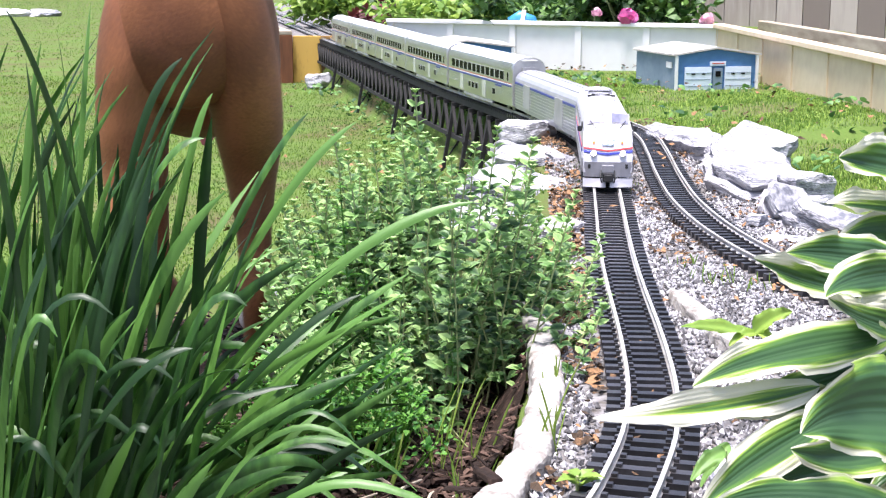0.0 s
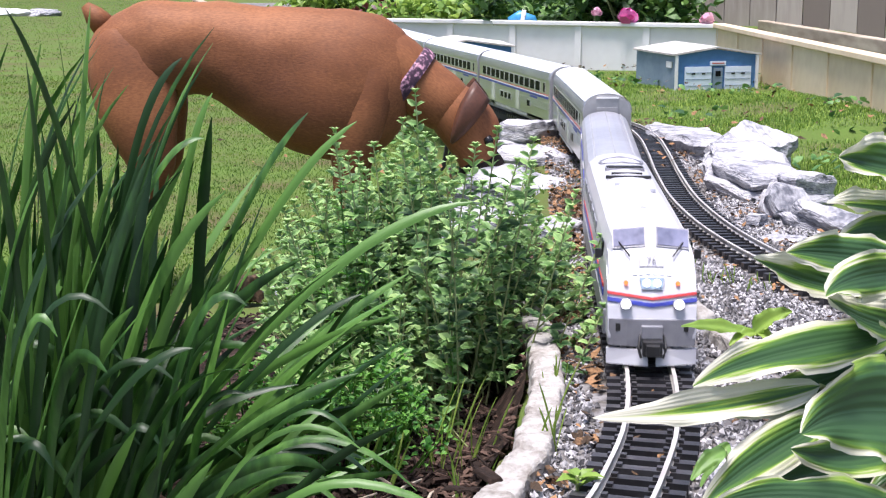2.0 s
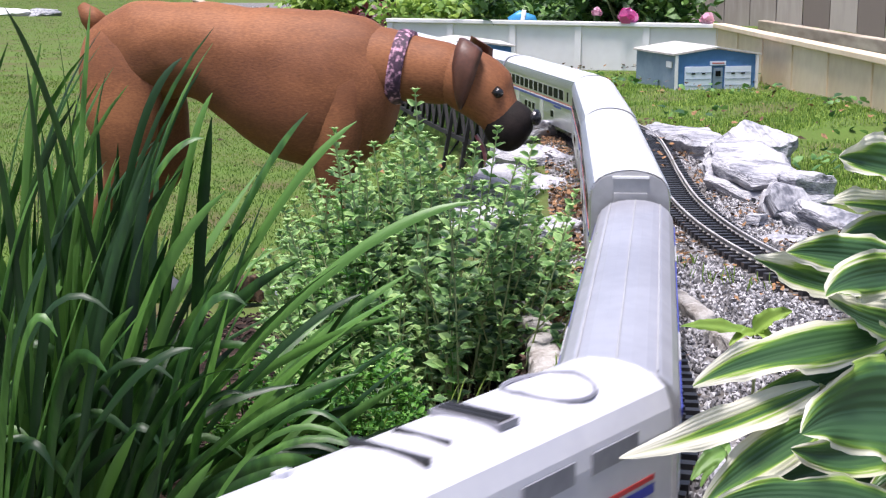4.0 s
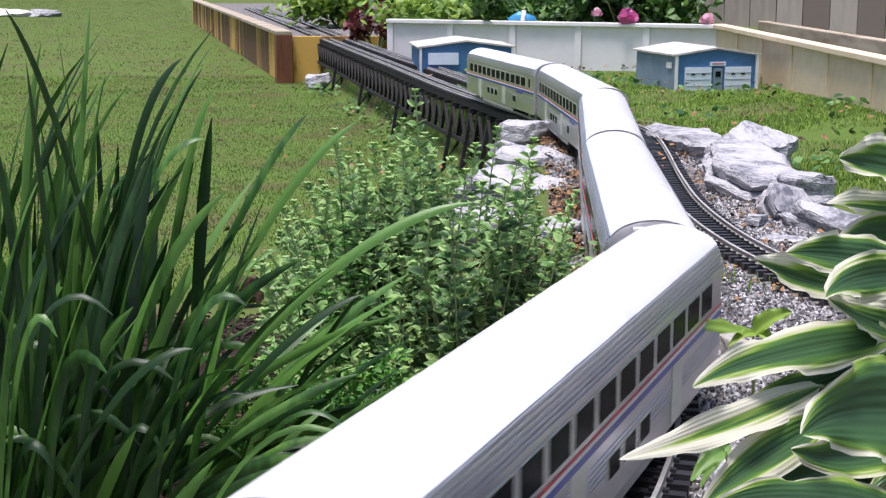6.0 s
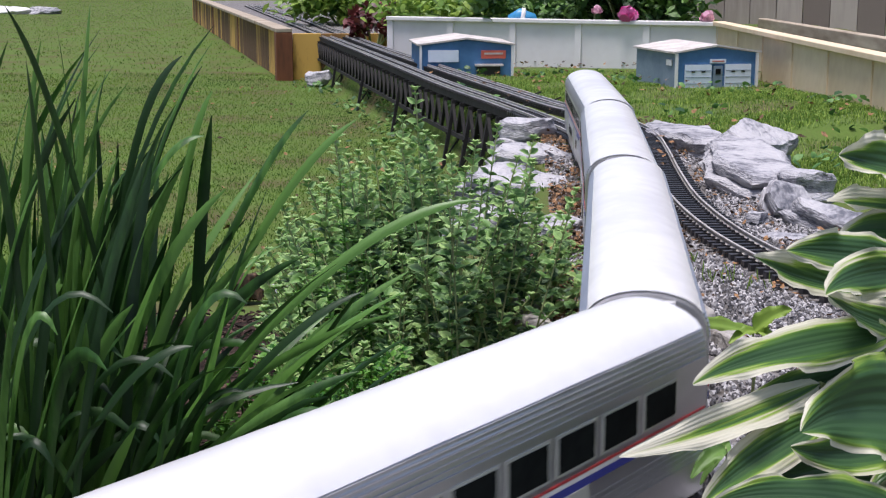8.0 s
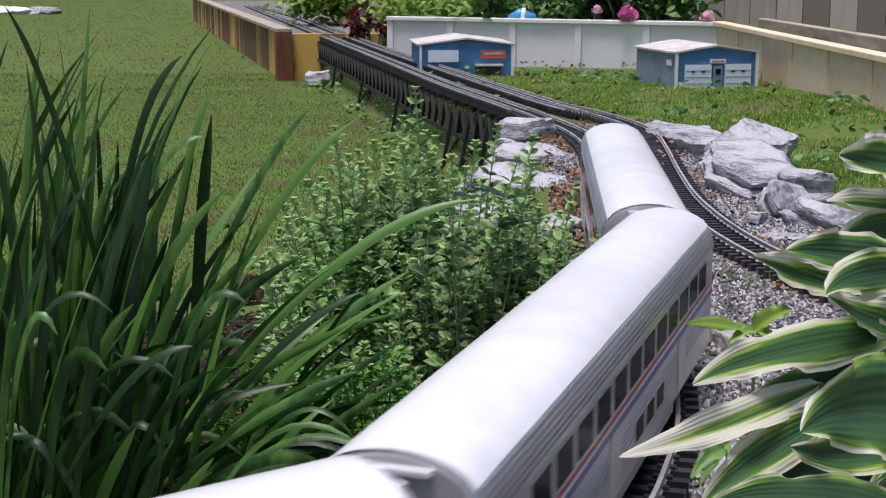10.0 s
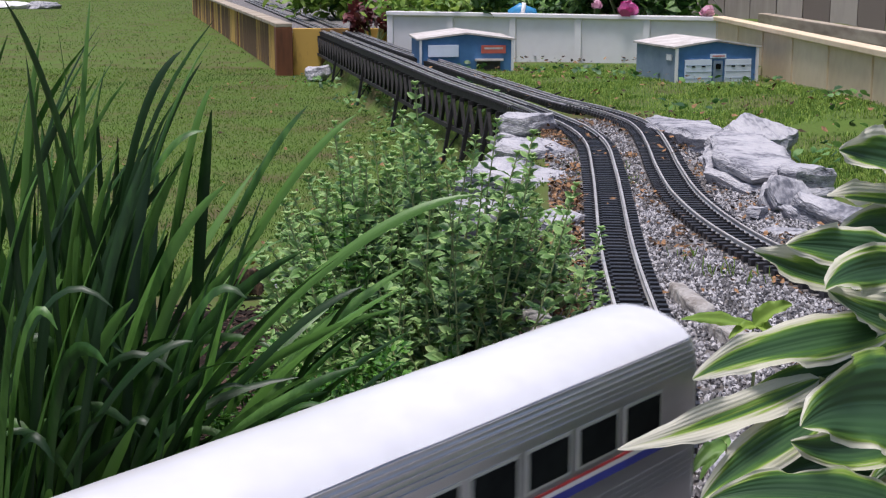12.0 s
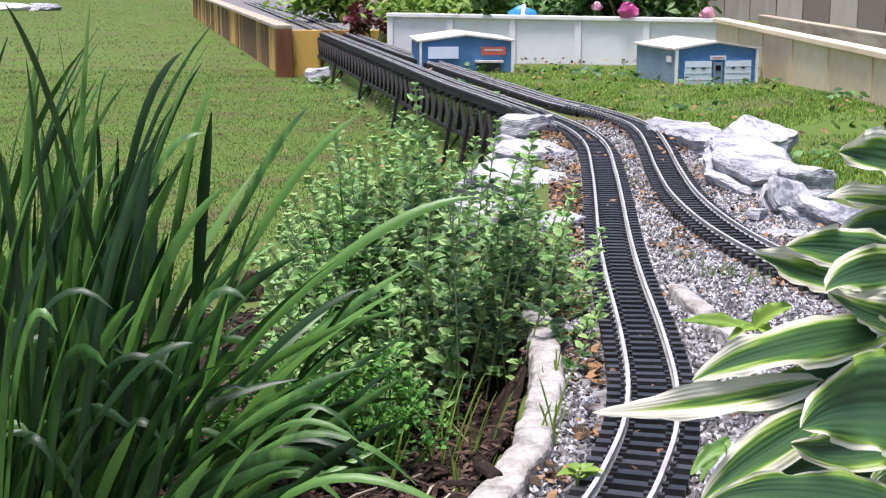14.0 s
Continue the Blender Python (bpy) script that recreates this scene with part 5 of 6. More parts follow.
def hosta():
    t = thing("hosta_plant", "large hosta with green leaves and cream margins", "plant")
    crown = Vector((0.40, 1.02, 0.0))
    tongue = None
    for k, (b, c, tip, w, lean, pale) in enumerate(HOSTA_LEAVES):
        ob = part("leaf", broad_leaf(b, c, tip, w * 1.2, lean, pale, 60 + k, HOSTA), HOSTA, t, at=Matrix.Translation(b))
        tongue = tongue or ob
        b = Vector(b)
        part("leafstalk", Shape().tube([crown + (b - crown) * .04, crown.lerp(b, .5) + Vector((0, 0, .03)), b], [.004, .0035, .0022], 6), STEM, t)
    rnd = random.Random(77)
    for k in range(16):
        a = rnd.uniform(-1.2, 2.2)
        l = rnd.uniform(.10, .20)
        b = crown + Vector((math.cos(a) * .08 + .03, -math.sin(a) * .05, rnd.uniform(.03, .16)))
        tip = b + Vector((math.cos(a) * l, -.25 * l * math.sin(a), rnd.uniform(-.09, .03)))
        part("leaf", broad_leaf(b, (b + tip) / 2 + Vector((0, 0, .04)), tip, rnd.uniform(.022, .034), 50, rnd.uniform(-.1, .1), 90 + k, HOSTA), HOSTA, t, at=Matrix.Translation(b))
    for k in range(22):
        z = rnd.uniform(.09, .19)
        b = Vector((rnd.uniform(.35, .42), rnd.uniform(1.0, 1.08), z))
        tip = b + Vector((rnd.uniform(-.09, -.05), rnd.uniform(-.05, .02), rnd.uniform(-.03, .02)))
        part("leaf", broad_leaf(b, (b + tip) / 2 + Vector((0, 0, .02)), tip, rnd.uniform(.018, .026), rnd.uniform(10, 50), rnd.uniform(-.15, .12), 170 + k, HOSTA), HOSTA, t, at=Matrix.Translation(b))
    for k in range(26):
        b = crown + Vector((rnd.uniform(-.08, .04), rnd.uniform(-.14, -.02), rnd.uniform(.02, .10)))
        tip = b + Vector((rnd.uniform(-.11, -.04), rnd.uniform(-.08, -.02), rnd.uniform(-.05, .02)))
        part("leaf", broad_leaf(b, (b + tip) / 2 + Vector((0, 0, .03)), tip, rnd.uniform(.018, .028), rnd.uniform(15, 60), rnd.uniform(-.15, .05), 130 + k, HOSTA), HOSTA, t, at=Matrix.Translation(b))
    return tongue


def sprig(label, root, leaves, mat):
    t = thing("leafy_sprig", label, "seedling", "small seedlings")
    tops = [Vector(b) for b, _, _ in leaves]
    part("stem", Shape().tube([root, Vector(root).lerp(tops[0], .6) + Vector((.004, 0, .006)), tops[0]], [.0018, .0015, .0010], 6), STEM, t)
    for k, (b, tip, w) in enumerate(leaves):
        b, tip = Vector(b), Vector(tip)
        part("leaf", broad_leaf(b, (b + tip) / 2 + Vector((0, 0, .008)), tip, w, 50, 0, 210 + k, mat), mat, t, at=Matrix.Translation(b))


def tuft(x, y, n, h, seed, spread=.012, label="thin tuft of grass growing in the bed"):
    t = thing("grass_tuft", label, "grass", "grass tufts")
    rnd = random.Random(seed)
    z = height(x, y)
    for k in range(n):
        a, l = rnd.uniform(0, 6.28), h * rnd.uniform(.5, 1)
        b = Vector((x + rnd.gauss(0, spread), y + rnd.gauss(0, spread), z))
        tip = b + Vector((math.cos(a) * l * .35, math.sin(a) * l * .2, l))
        ob = part("blade", strap_mesh(b, b.lerp(tip, .5) + Vector((0, 0, l * .15)), tip, rnd.uniform(.0005, .0011), 0, 6), DRYGRASS, t)
        ob.data.materials[0] = DRYGRASS


def seedling(x, y, z, h, size, seed, label, flat=0.4):
    t = thing("seedling", label, "seedling", "small seedlings")
    rnd = random.Random(seed)
    part("stem", Shape().tube([(x, y, z), (x, y, z + h)], .0016, 5), STEM, t)
    for k in range(7):
        a = k * 2.4 + rnd.uniform(-.3, .3)
        sh = Shape()
        leaflet(sh, Vector((x, y, z + h * (.55 + .07 * k))), Vector((math.cos(a), math.sin(a), flat * rnd.uniform(.4, 1.6))), Vector((0, 0, 1)), size * rnd.uniform(.7, 1.1), size * .62)
        part("leaf", sh, LIMELEAF, t)


def twigs():
    rnd = random.Random(55)
    for k in range(14):
        x, y = rnd.uniform(-.13, .04), rnd.uniform(1.06, 1.42)
        z, a, l = height(x, y) + .022, rnd.uniform(0, 3.1), rnd.uniform(.012, .035)
        d = Vector((math.cos(a) * l, math.sin(a) * l, rnd.uniform(-.006, .006)))
        c = Vector((x, y, z))
        ob = part("twig", Shape().tube([c - d, c + Vector((0, 0, .002)), c + d], [.0013, .0018, .0009], 5), CAPWOOD if k % 2 else BARK)
        tagged(ob, "dry grey-brown twig lying on the bark mulch", "twig", "twigs on the mulch")


def wood_scraps():
    """Broad bark flakes on the mulch."""
    rnd = random.Random(56)
    for k in range(26):
        x, y = rnd.uniform(-.16, .05), rnd.uniform(1.04, 1.40)
        ob = part("bark_flake", Shape().box((0, 0, 0), (rnd.uniform(.025, .06), rnd.uniform(.007, .016), rnd.uniform(.003, .006)), None, rnd.uniform(.7, .95)), BARK, bevel=.0012)
        ob.matrix_basis = pose(x, y, height(x, y) + .020, rnd.uniform(-14, 14), rnd.uniform(-14, 14), rnd.uniform(0, 180))
        tagged(ob, "long dark brown bark flake on the garden bed", "bark", "bark flakes on the mulch")


twigs()
wood_scraps()
strap_clump()
oregano()
parsley()
cleavers()
TONGUE = hosta()
tuft(-0.005, 1.30, 9, .12, 1)
tuft(0.035, 1.33, 7, .09, 2)
tuft(-0.06, 1.24, 7, .10, 3)
tuft(0.018, 1.20, 5, .08, 4)
tuft(0.098, 1.22, 7, .085, 5, .006, "thin grass tuft between edging stone and gravel")
tuft(0.118, 1.40, 6, .05, 6, .008, "short grass tuft in the gravel")
tuft(0.375, 1.92, 14, .035, 7, .02, "small weed tuft in the gravel")
tuft(0.42, 1.86, 9, .025, 8, .02, "small weed tuft in the gravel")
tuft(0.35, 2.02, 8, .025, 9, .015, "small weed tuft in the gravel")
seedling(0.108, 1.085, 0.0, .022, .022, 1, "bright green seedling in the gravel")
sprig("broad-leaved bright green sprig beside the track", (0.295, 1.31, 0.0), [((.292, 1.30, .084), (.219, 1.27, .099), .0080), ((.292, 1.30, .084), (.323, 1.28, .111), .0105), ((.294, 1.30, .085), (.310, 1.27, .078), .0072), ((.294, 1.30, .085), (.266, 1.28, .078), .0052)], LIMELEAF)
sprig("dark green weed sprig under the hosta leaves", (0.215, 1.03, 0.0), [((.208, 1.0, .073), (.180, .98, .0575), .0068), ((.215, 1.02, .071), (.191, 1.0, .045), .0052)], SHRUB)


# ---------------------------------------------------------------- train
def truck(t, y, l, nw, r=0.0145):
    k = part("truck", Shape().box((0, y, 0.018), (0.052, l, 0.012)).box((-.031, y, 0.018), (0.006, l * .9, 0.010)).box((.031, y, 0.018), (0.006, l * .9, 0.010)), BLACK, t, "black wheel truck")
    for i in range(nw):
        for g in (-1, 1):
            part("wheel", Shape().disc((g * .0245, y + l * (-.36 + .72 * i / (nw - 1)), r), r, (1, 0, 0), 0.005, 14), LOCOGREY, k)


def superliner():
    t = thing("passenger_car", "silver two-level model passenger car with striped sides", "model train car", "silver passenger cars")
    L = 0.80
    half = [(.0485, .018), (.0485, .112), (.0482, .121), (.0465, .130), (.0430, .1375), (.0375, .1435), (.0300, .1480), (.0200, .1515), (.0100, .1534), (0, .154)]
    side = half[:5]
    roof = half[4:]
    prof = [(x, z) for x, z in half] + [(-x, z) for x, z in half[-2::-1]]
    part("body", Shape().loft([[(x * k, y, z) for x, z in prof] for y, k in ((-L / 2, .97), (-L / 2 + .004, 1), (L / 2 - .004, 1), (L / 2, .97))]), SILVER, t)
    up = [(x, z + .0009) for x, z in roof] + [(-x, z + .0009) for x, z in roof[-2::-1]]
    n = len(up)
    rf = Shape()
    ys = np.linspace(-L / 2 + .002, L / 2 - .002, 34)
    for y in ys:
        for x, z in up:
            rf.v.append((x, y, z + .0006 * noise.noise((x * 40, y * 22, 5))))
    for i in range(len(ys) - 1):
        rf.f += [(i * n + j, i * n + j + 1, (i + 1) * n + j + 1, (i + 1) * n + j) for j in range(n - 1)]
    # Whiter than the sides: the sky's glare is put into the roof colour.
    part("roof", rf, ROOFSIL, t, "aluminium roof with dents, whitened for sky glare", smooth=True)
    for g in (-1, 1):
        for x, z in ((.0437, .1368), (.0454, .1336), (.0467, .1303), (.0476, .1268), (.0482, .1232), (.0486, .1194)):
            part("flute", Shape().box((g * x, 0, z), (.0022, L - .012, .0016)), SILVER, t)
        for k in range(5):
            part("flute", Shape().box((g * .0487, 0, .060 - .0042 * k), (.0012, L - .012, .0018)), SILVER, t)
        for k in range(12):
            y = -.325 + k * .056
            w = part("window_frame", Shape().box((g * .0486, y, .0995), (.0012, .0480, .0275)), CREAMSIL, t)
            part("pane", Shape().box((g * .0490, y, .0995), (.0014, .0430, .0235)), GLASS, w)
        w = part("window_frame", Shape().box((g * .0486, .355, .0995), (.0012, .018, .0275)), CREAMSIL, t)
        part("pane", Shape().box((g * .0490, .355, .0995), (.0014, .0145, .0235)), GLASS, w)
        for y in (-.10, -.055, -.01, .20):
            w = part("window_frame", Shape().box((g * .0488, y, .046), (.0016, .034, .020)), CREAMSIL, t)
            part("pane", Shape().box((g * .0493, y, .046), (.0016, .029, .016)), GLASS, w)
        for y in (-.21, .08):
            part("door", Shape().box((g * .0490, y, .046), (.0018, .036, .050)), CREAMSIL, t)
        part("stripe", Shape().box((g * .0488, 0, .0810), (.0012, L - .01, .0016)), RED, t, "thin red stripe")
        part("stripe", Shape().box((g * .0488, 0, .0785), (.0012, L - .01, .0030)), TRIM, t, "thin white stripe")
        part("stripe", Shape().box((g * .0488, 0, .0740), (.0012, L - .01, .0056)), NAVY, t, "blue stripe")
        part("lettering", Shape().box((g * .0488, .25, .0668), (.0012, .07, .005)), NAVY, t, "blue lettering bar")
        part("skirt", Shape().box((g * .046, 0, .0145), (.004, .36, .012)), ENDGREY, t, "dark underfloor box")
    for g in (-1, 1):
        part("end_wall", Shape().loft([[(x * .965, y, .004 + z * .966) for x, z in prof] for y in (g * (L / 2), g * (L / 2 + .0025))][::g]), ENDGREY, t, "grey end wall")
        part("diaphragm", Shape().box((0, g * (L / 2 + .005), .075), (.040, .008, .105)), ENDGREY, t, "grey gangway frame")
        part("end_ledge", Shape().box((0, g * (L / 2 + .004), .1465), (.044, .005, .003)), TRIM, t, "pale ledge under roof")
        truck(t, g * .31, .085, 2)
        part("coupler", Shape().box((0, g * (L / 2 + .002), .016), (.012, .03, .010)), BLACK, t)
    return t


def baggage():
    t = thing("baggage_car", "low grey model baggage car with ribbed roof", "model train car")
    L = 0.755
    half = [(.047, .018), (.047, .094), (.0455, .102), (.041, .110), (.033, .1165), (.022, .1205), (.011, .1225), (0, .123)]
    prof = half + [(-x, z) for x, z in half[-2::-1]]
    part("body", Shape().loft([[(x * k, y, z) for x, z in prof] for y, k in ((-L / 2, .97), (-L / 2 + .004, 1), (L / 2 - .004, 1), (L / 2, .97))]), GREYROOF, t)
    for x, z in ((.030, .1185), (-.030, .1185), (.0, .1236)):
        part("roof_seam", Shape().box((x, 0, z), (.0016, L - .01, .0016)), ENDGREY, t, "dark roof seam")
    for g in (-1, 1):
        for k in range(8):
            part("flute", Shape().box((g * .0475, 0, .030 + .0078 * k), (.0012, L - .012, .0025)), SILVER, t)
        for y in (-.2, .2):
            part("door", Shape().box((g * .0480, y, .060), (.002, .09, .066)), ENDGREY, t, "sliding baggage door")
        part("stripe", Shape().box((g * .0479, 0, .0885), (.0012, L - .01, .006)), NAVY, t, "blue stripe")
        part("end_wall", Shape().loft([[(x * .965, y, .004 + z * .966) for x, z in prof] for y in (g * (L / 2), g * (L / 2 + .0025))][::g]), ENDGREY, t)
        part("diaphragm", Shape().box((0, g * (L / 2 + .004), .062), (.038, .008, .085)), ENDGREY, t)
        truck(t, g * .26, .085, 2)
    return t


def locomotive():
    t = thing("diesel_locomotive", "white model diesel locomotive with lit headlights", "model locomotive")
    B = -.3275
    prof = [(.0475, .030), (.0475, .100), (.0455, .113), (.0405, .126), (.031, .1340), (.018, .1380), (0, .1395)]
    full = prof + [(-x, z) for x, z in prof[-2::-1]]

    def ring(y, top, narrow=1.0):
        return [(x * narrow, y, min(z, top - .004 * abs(x) / .0475)) for x, z in full]
    part("body", Shape().loft([ring(B, .136, .97), ring(B + .004, .2), ring(.20, .2), ring(.258, .2, .985), ring(.264, .1375, .975), ring(.283, .113, .965), ring(.300, .090, .96), ring(.3125, .066, .955), ring(.317, .050, .95), ring(.318, .036, .94)]), LOCOWHITE, t)
    wind = lambda x, k: Vector((x, .264 + .019 * k, .1375 - .0245 * k - .004 * abs(x) / .0475))
    nose = lambda x, z: Vector((x, float(np.interp(z, [.05, .066, .090, .113], [.317, .3125, .300, .283])), z - .0035 * abs(x) / .0475))

    def plate(f, pts, off, mat, name, parent, label="", d=.0012):
        a = [f(*p) for p in pts]
        n = (a[1] - a[0]).cross(a[2] - a[0]).normalized()
        n = n if n.y > 0 else -n
        sh = Shape().loft([[p + n * (off - d) for p in a], [p + n * off for p in a]])
        return part(name, sh, mat, parent, label)
    for g in (-1, 1):
        fr = plate(wind, [(g * .0055, .02), (g * .0400, .02), (g * .0395, .78), (g * .0055, .78)], .0012, LOCOGREY, "windshield_frame", t)
        plate(wind, [(g * .0068, .08), (g * .0388, .08), (g * .0383, .72), (g * .0068, .72)], .0020, WINDSHIELD, "pane", fr, "smoked windshield pane")
        part("wiper", Shape().beam(wind(g * .022, 1.15) + Vector((0, .003, .002)), wind(g * .033, .55) + Vector((0, .003, .001)), .0012), BLACK, t)
        # stripes drop to a shallow point in the middle
        plate(nose, [(0, .0705), (g * .0455, .0795), (g * .0455, .0768), (0, .0678)], .0014, RED, "stripe", t, "red nose stripe")
        plate(nose, [(0, .0650), (g * .0455, .0740), (g * .0455, .0700), (0, .0610)], .0014, NAVY, "stripe", t, "blue nose stripe")
        part("marker_light", Shape().disc(nose(g * .0265, .0865) + Vector((0, .002, 0)), .0023, (0, 1, .4), .003, 12), ORANGE, t, "orange marker light")
        h = part("ditch_light_housing", Shape().disc((g * .0270, .3150, .0650), .0060, (0, 1, .2), .008, 16), LOCOGREY, t)
        part("ditch_light", Shape().disc((g * .0270, .3197, .0658), .0046, (0, 1, .2), .003, 16), LAMP, h, "bright lit ditch light")
        part("step_well", Shape().box((g * .0290, .3185, .0415), (.016, .003, .008)), BLACK, t)
        part("stripe", Shape().box((g * .0477, -.02, .0725), (.0012, .56, .0035)), RED, t, "thin red side stripe")
        part("stripe", Shape().box((g * .0477, -.02, .0645), (.0012, .56, .0065)), NAVY, t, "blue side stripe")
        sk = part("skirt", Shape().box((g * .0455, -.01, .040), (.006, .60, .026)), LOCOGREY, t, "grey lower side")
        w = part("cab_window", Shape().box((g * .0472, .222, .106), (.002, .024, .016)), GLASS, t)
        for k in range(5):
            part("side_grille", Shape().box((g * .0476, -.25 + .075 * k, .102), (.0014, .055, .014)), LOCOGREY, t)
        part("mirror", Shape().box((g * .0525, .246, .104), (.007, .003, .010)), BLACK, t)
        part("plow", Shape().loft([[(g * .004, .330, .003), (g * .046, .318, .003), (g * .046, .316, .019), (g * .004, .326, .019)], [(g * .004, .326, .003), (g * .046, .314, .003), (g * .046, .312, .019), (g * .004, .322, .019)]]), LOCOWHITE, t, "white snow plow")
        part("hose", Shape().tube([(g * .012, .322, .034), (g * .014, .330, .022), (g * .011, .331, .012)], .0014, 6), BLACK, t)
        truck(t, g * .20, .13, 3, .016)
    nb = plate(nose, [(-.0125, .1095), (.0125, .1095), (.0125, .0995), (-.0125, .0995)], .0010, LOCOGREY, "number_board", t)
    plate(nose, [(-.0117, .1087), (.0117, .1087), (.0117, .1003), (-.0117, .1003)], .0016, LOCOWHITE, "board_face", nb)
    digits = bpy.data.curves.new("number", "FONT")
    digits.body, digits.size, digits.extrude, digits.align_x, digits.align_y = "76", .0100, .0004, "CENTER", "CENTER"
    holder = new("number", digits)
    me = bpy.data.meshes.new_from_object(holder)
    bpy.data.objects.remove(holder)
    me.materials.clear()
    me.materials.append(LOCOGREY)
    slope = Matrix(((-1, 0, 0), (0, -.595, .804), (0, .804, .595))).transposed().to_4x4()
    part("number", me, LOCOGREY, nb, "grey number 76", at=Matrix.Translation(nose(0, .1045) + Vector((0, .804, .595)) * .0030) @ slope)
    for k in range(6):
        x = -.0175 + .007 * k
        plate(nose, [(x - .0024, .0960), (x + .0024, .0960), (x + .0024, .0925), (x - .0024, .0925)], .0010, PALEBLUE, "lettering", t, "faint pale blue lettering")
    hb = plate(nose, [(-.0125, .0895), (.0125, .0895), (.0105, .0785), (-.0105, .0785)], .0025, BLUEGREY, "headlight_box", t, "grey headlight box", .004)
    for x in (-.0055, .0055):
        part("headlight", Shape().disc(nose(x, .0840) + Vector((0, .0035, .0015)), .0034, (0, 1, .5), .003, 16), LAMP, hb, "bright lit headlight")
    part("nose_skirt", Shape().loft([[(x, y, z) for x, y in ((-.0450, .30), (.0450, .30), (.0440, .3175), (.025, .3215), (-.025, .3215), (-.0440, .3175))] for z in (.022, .050)]), LOCOGREY, t, "grey lower nose")
    part("coupler", Shape().box((0, .326, .022), (.020, .020, .016)).box((0, .338, .022), (.014, .010, .012)), BLACK, t, bevel=.001)
    part("coupler_mount", Shape().box((0, .321, .037), (.022, .008, .014)), LOCOGREY, t, bevel=.001)
    part("fuel_tank", Shape().box((0, 0, .022), (.080, .16, .026)), BLACK, t, bevel=.004)
    ringp = [(0 + .030 * math.cos(a * .2618), -.245 + .030 * math.sin(a * .2618), .1405 - .0046 * abs(math.cos(a * .2618))) for a in range(25)]
    part("fan_ring", Shape().tube(ringp, .0017, 6), LOCOGREY, t, "round roof fan ring")
    for y, w, d in ((-.165, .052, .020), (-.085, .058, .005), (-.115, .040, .003)):
        v = part("roof_grille", Shape().box((0, y, .1385), (w, d, .004)), LOCOGREY if d > .01 else BLACK, t, "dark roof vent")
        if d > .01:
            for k in range(3):
                part("slat", Shape().box((0, y - .006 + .006 * k, .1410), (w - .004, .0028, .002)), BLACK, v)
    for x, y in ((.018, -.02), (-.022, .03), (.0, .16)):
        part("roof_fitting", Shape().box((x, y, .1395), (.006, .008, .005)), LOCOWHITE, t, bevel=.001)
    return t


# ---------------------------------------------------------------- dog
def body_loft(rows, n=26, per=7):
    """Smooth body through rows of x, top, bottom, half width (and sideways shift)."""
    d = dense([np.array(r, float) for r in rows], per)
    rings = []
    for r in d:
        x, top, bot, hw = r[:4]
        zc, hz = (top + bot) / 2, (top - bot) / 2
        ring = []
        for j in range(n):
            a = 6.2832 * j / n
            c, s = math.cos(a), math.sin(a)
            ring.append((x, hw * math.copysign(abs(c) ** .88, c) * (1 - .10 * s), zc + hz * math.copysign(abs(s) ** .92, s)))
        rings.append(ring)
    return Shape().loft(rings)


def limb(rows, n=14, per=6):
    """Smooth leg through rows of x, y, z, radius fore and aft, radius sideways, from top to foot."""
    d = dense([np.array(r, float) for r in rows], per)
    return Shape().loft([[(r[0] + r[3] * math.cos(6.2832 * j / n), r[1] + r[4] * math.sin(6.2832 * j / n), r[2]) for j in range(n)] for r in d])


def muscled(sh, seed):
    """Uneven flesh: soft bulges and small hollows."""
    off = Vector((seed, seed * 2, 0))
    out = []
    for p in sh.v:
        p = Vector(p)
        k = .0075 * noise.noise(Vector((p.x * 9, p.y * 7, p.z * 7)) + off) + .003 * noise.noise(p * 24 + off)
        d = Vector((0, p.y, (p.z - .46) * .3))
        out.append(tuple(p + (d.normalized() if d.length > 1e-4 else d) * k))
    sh.v = out
    return sh


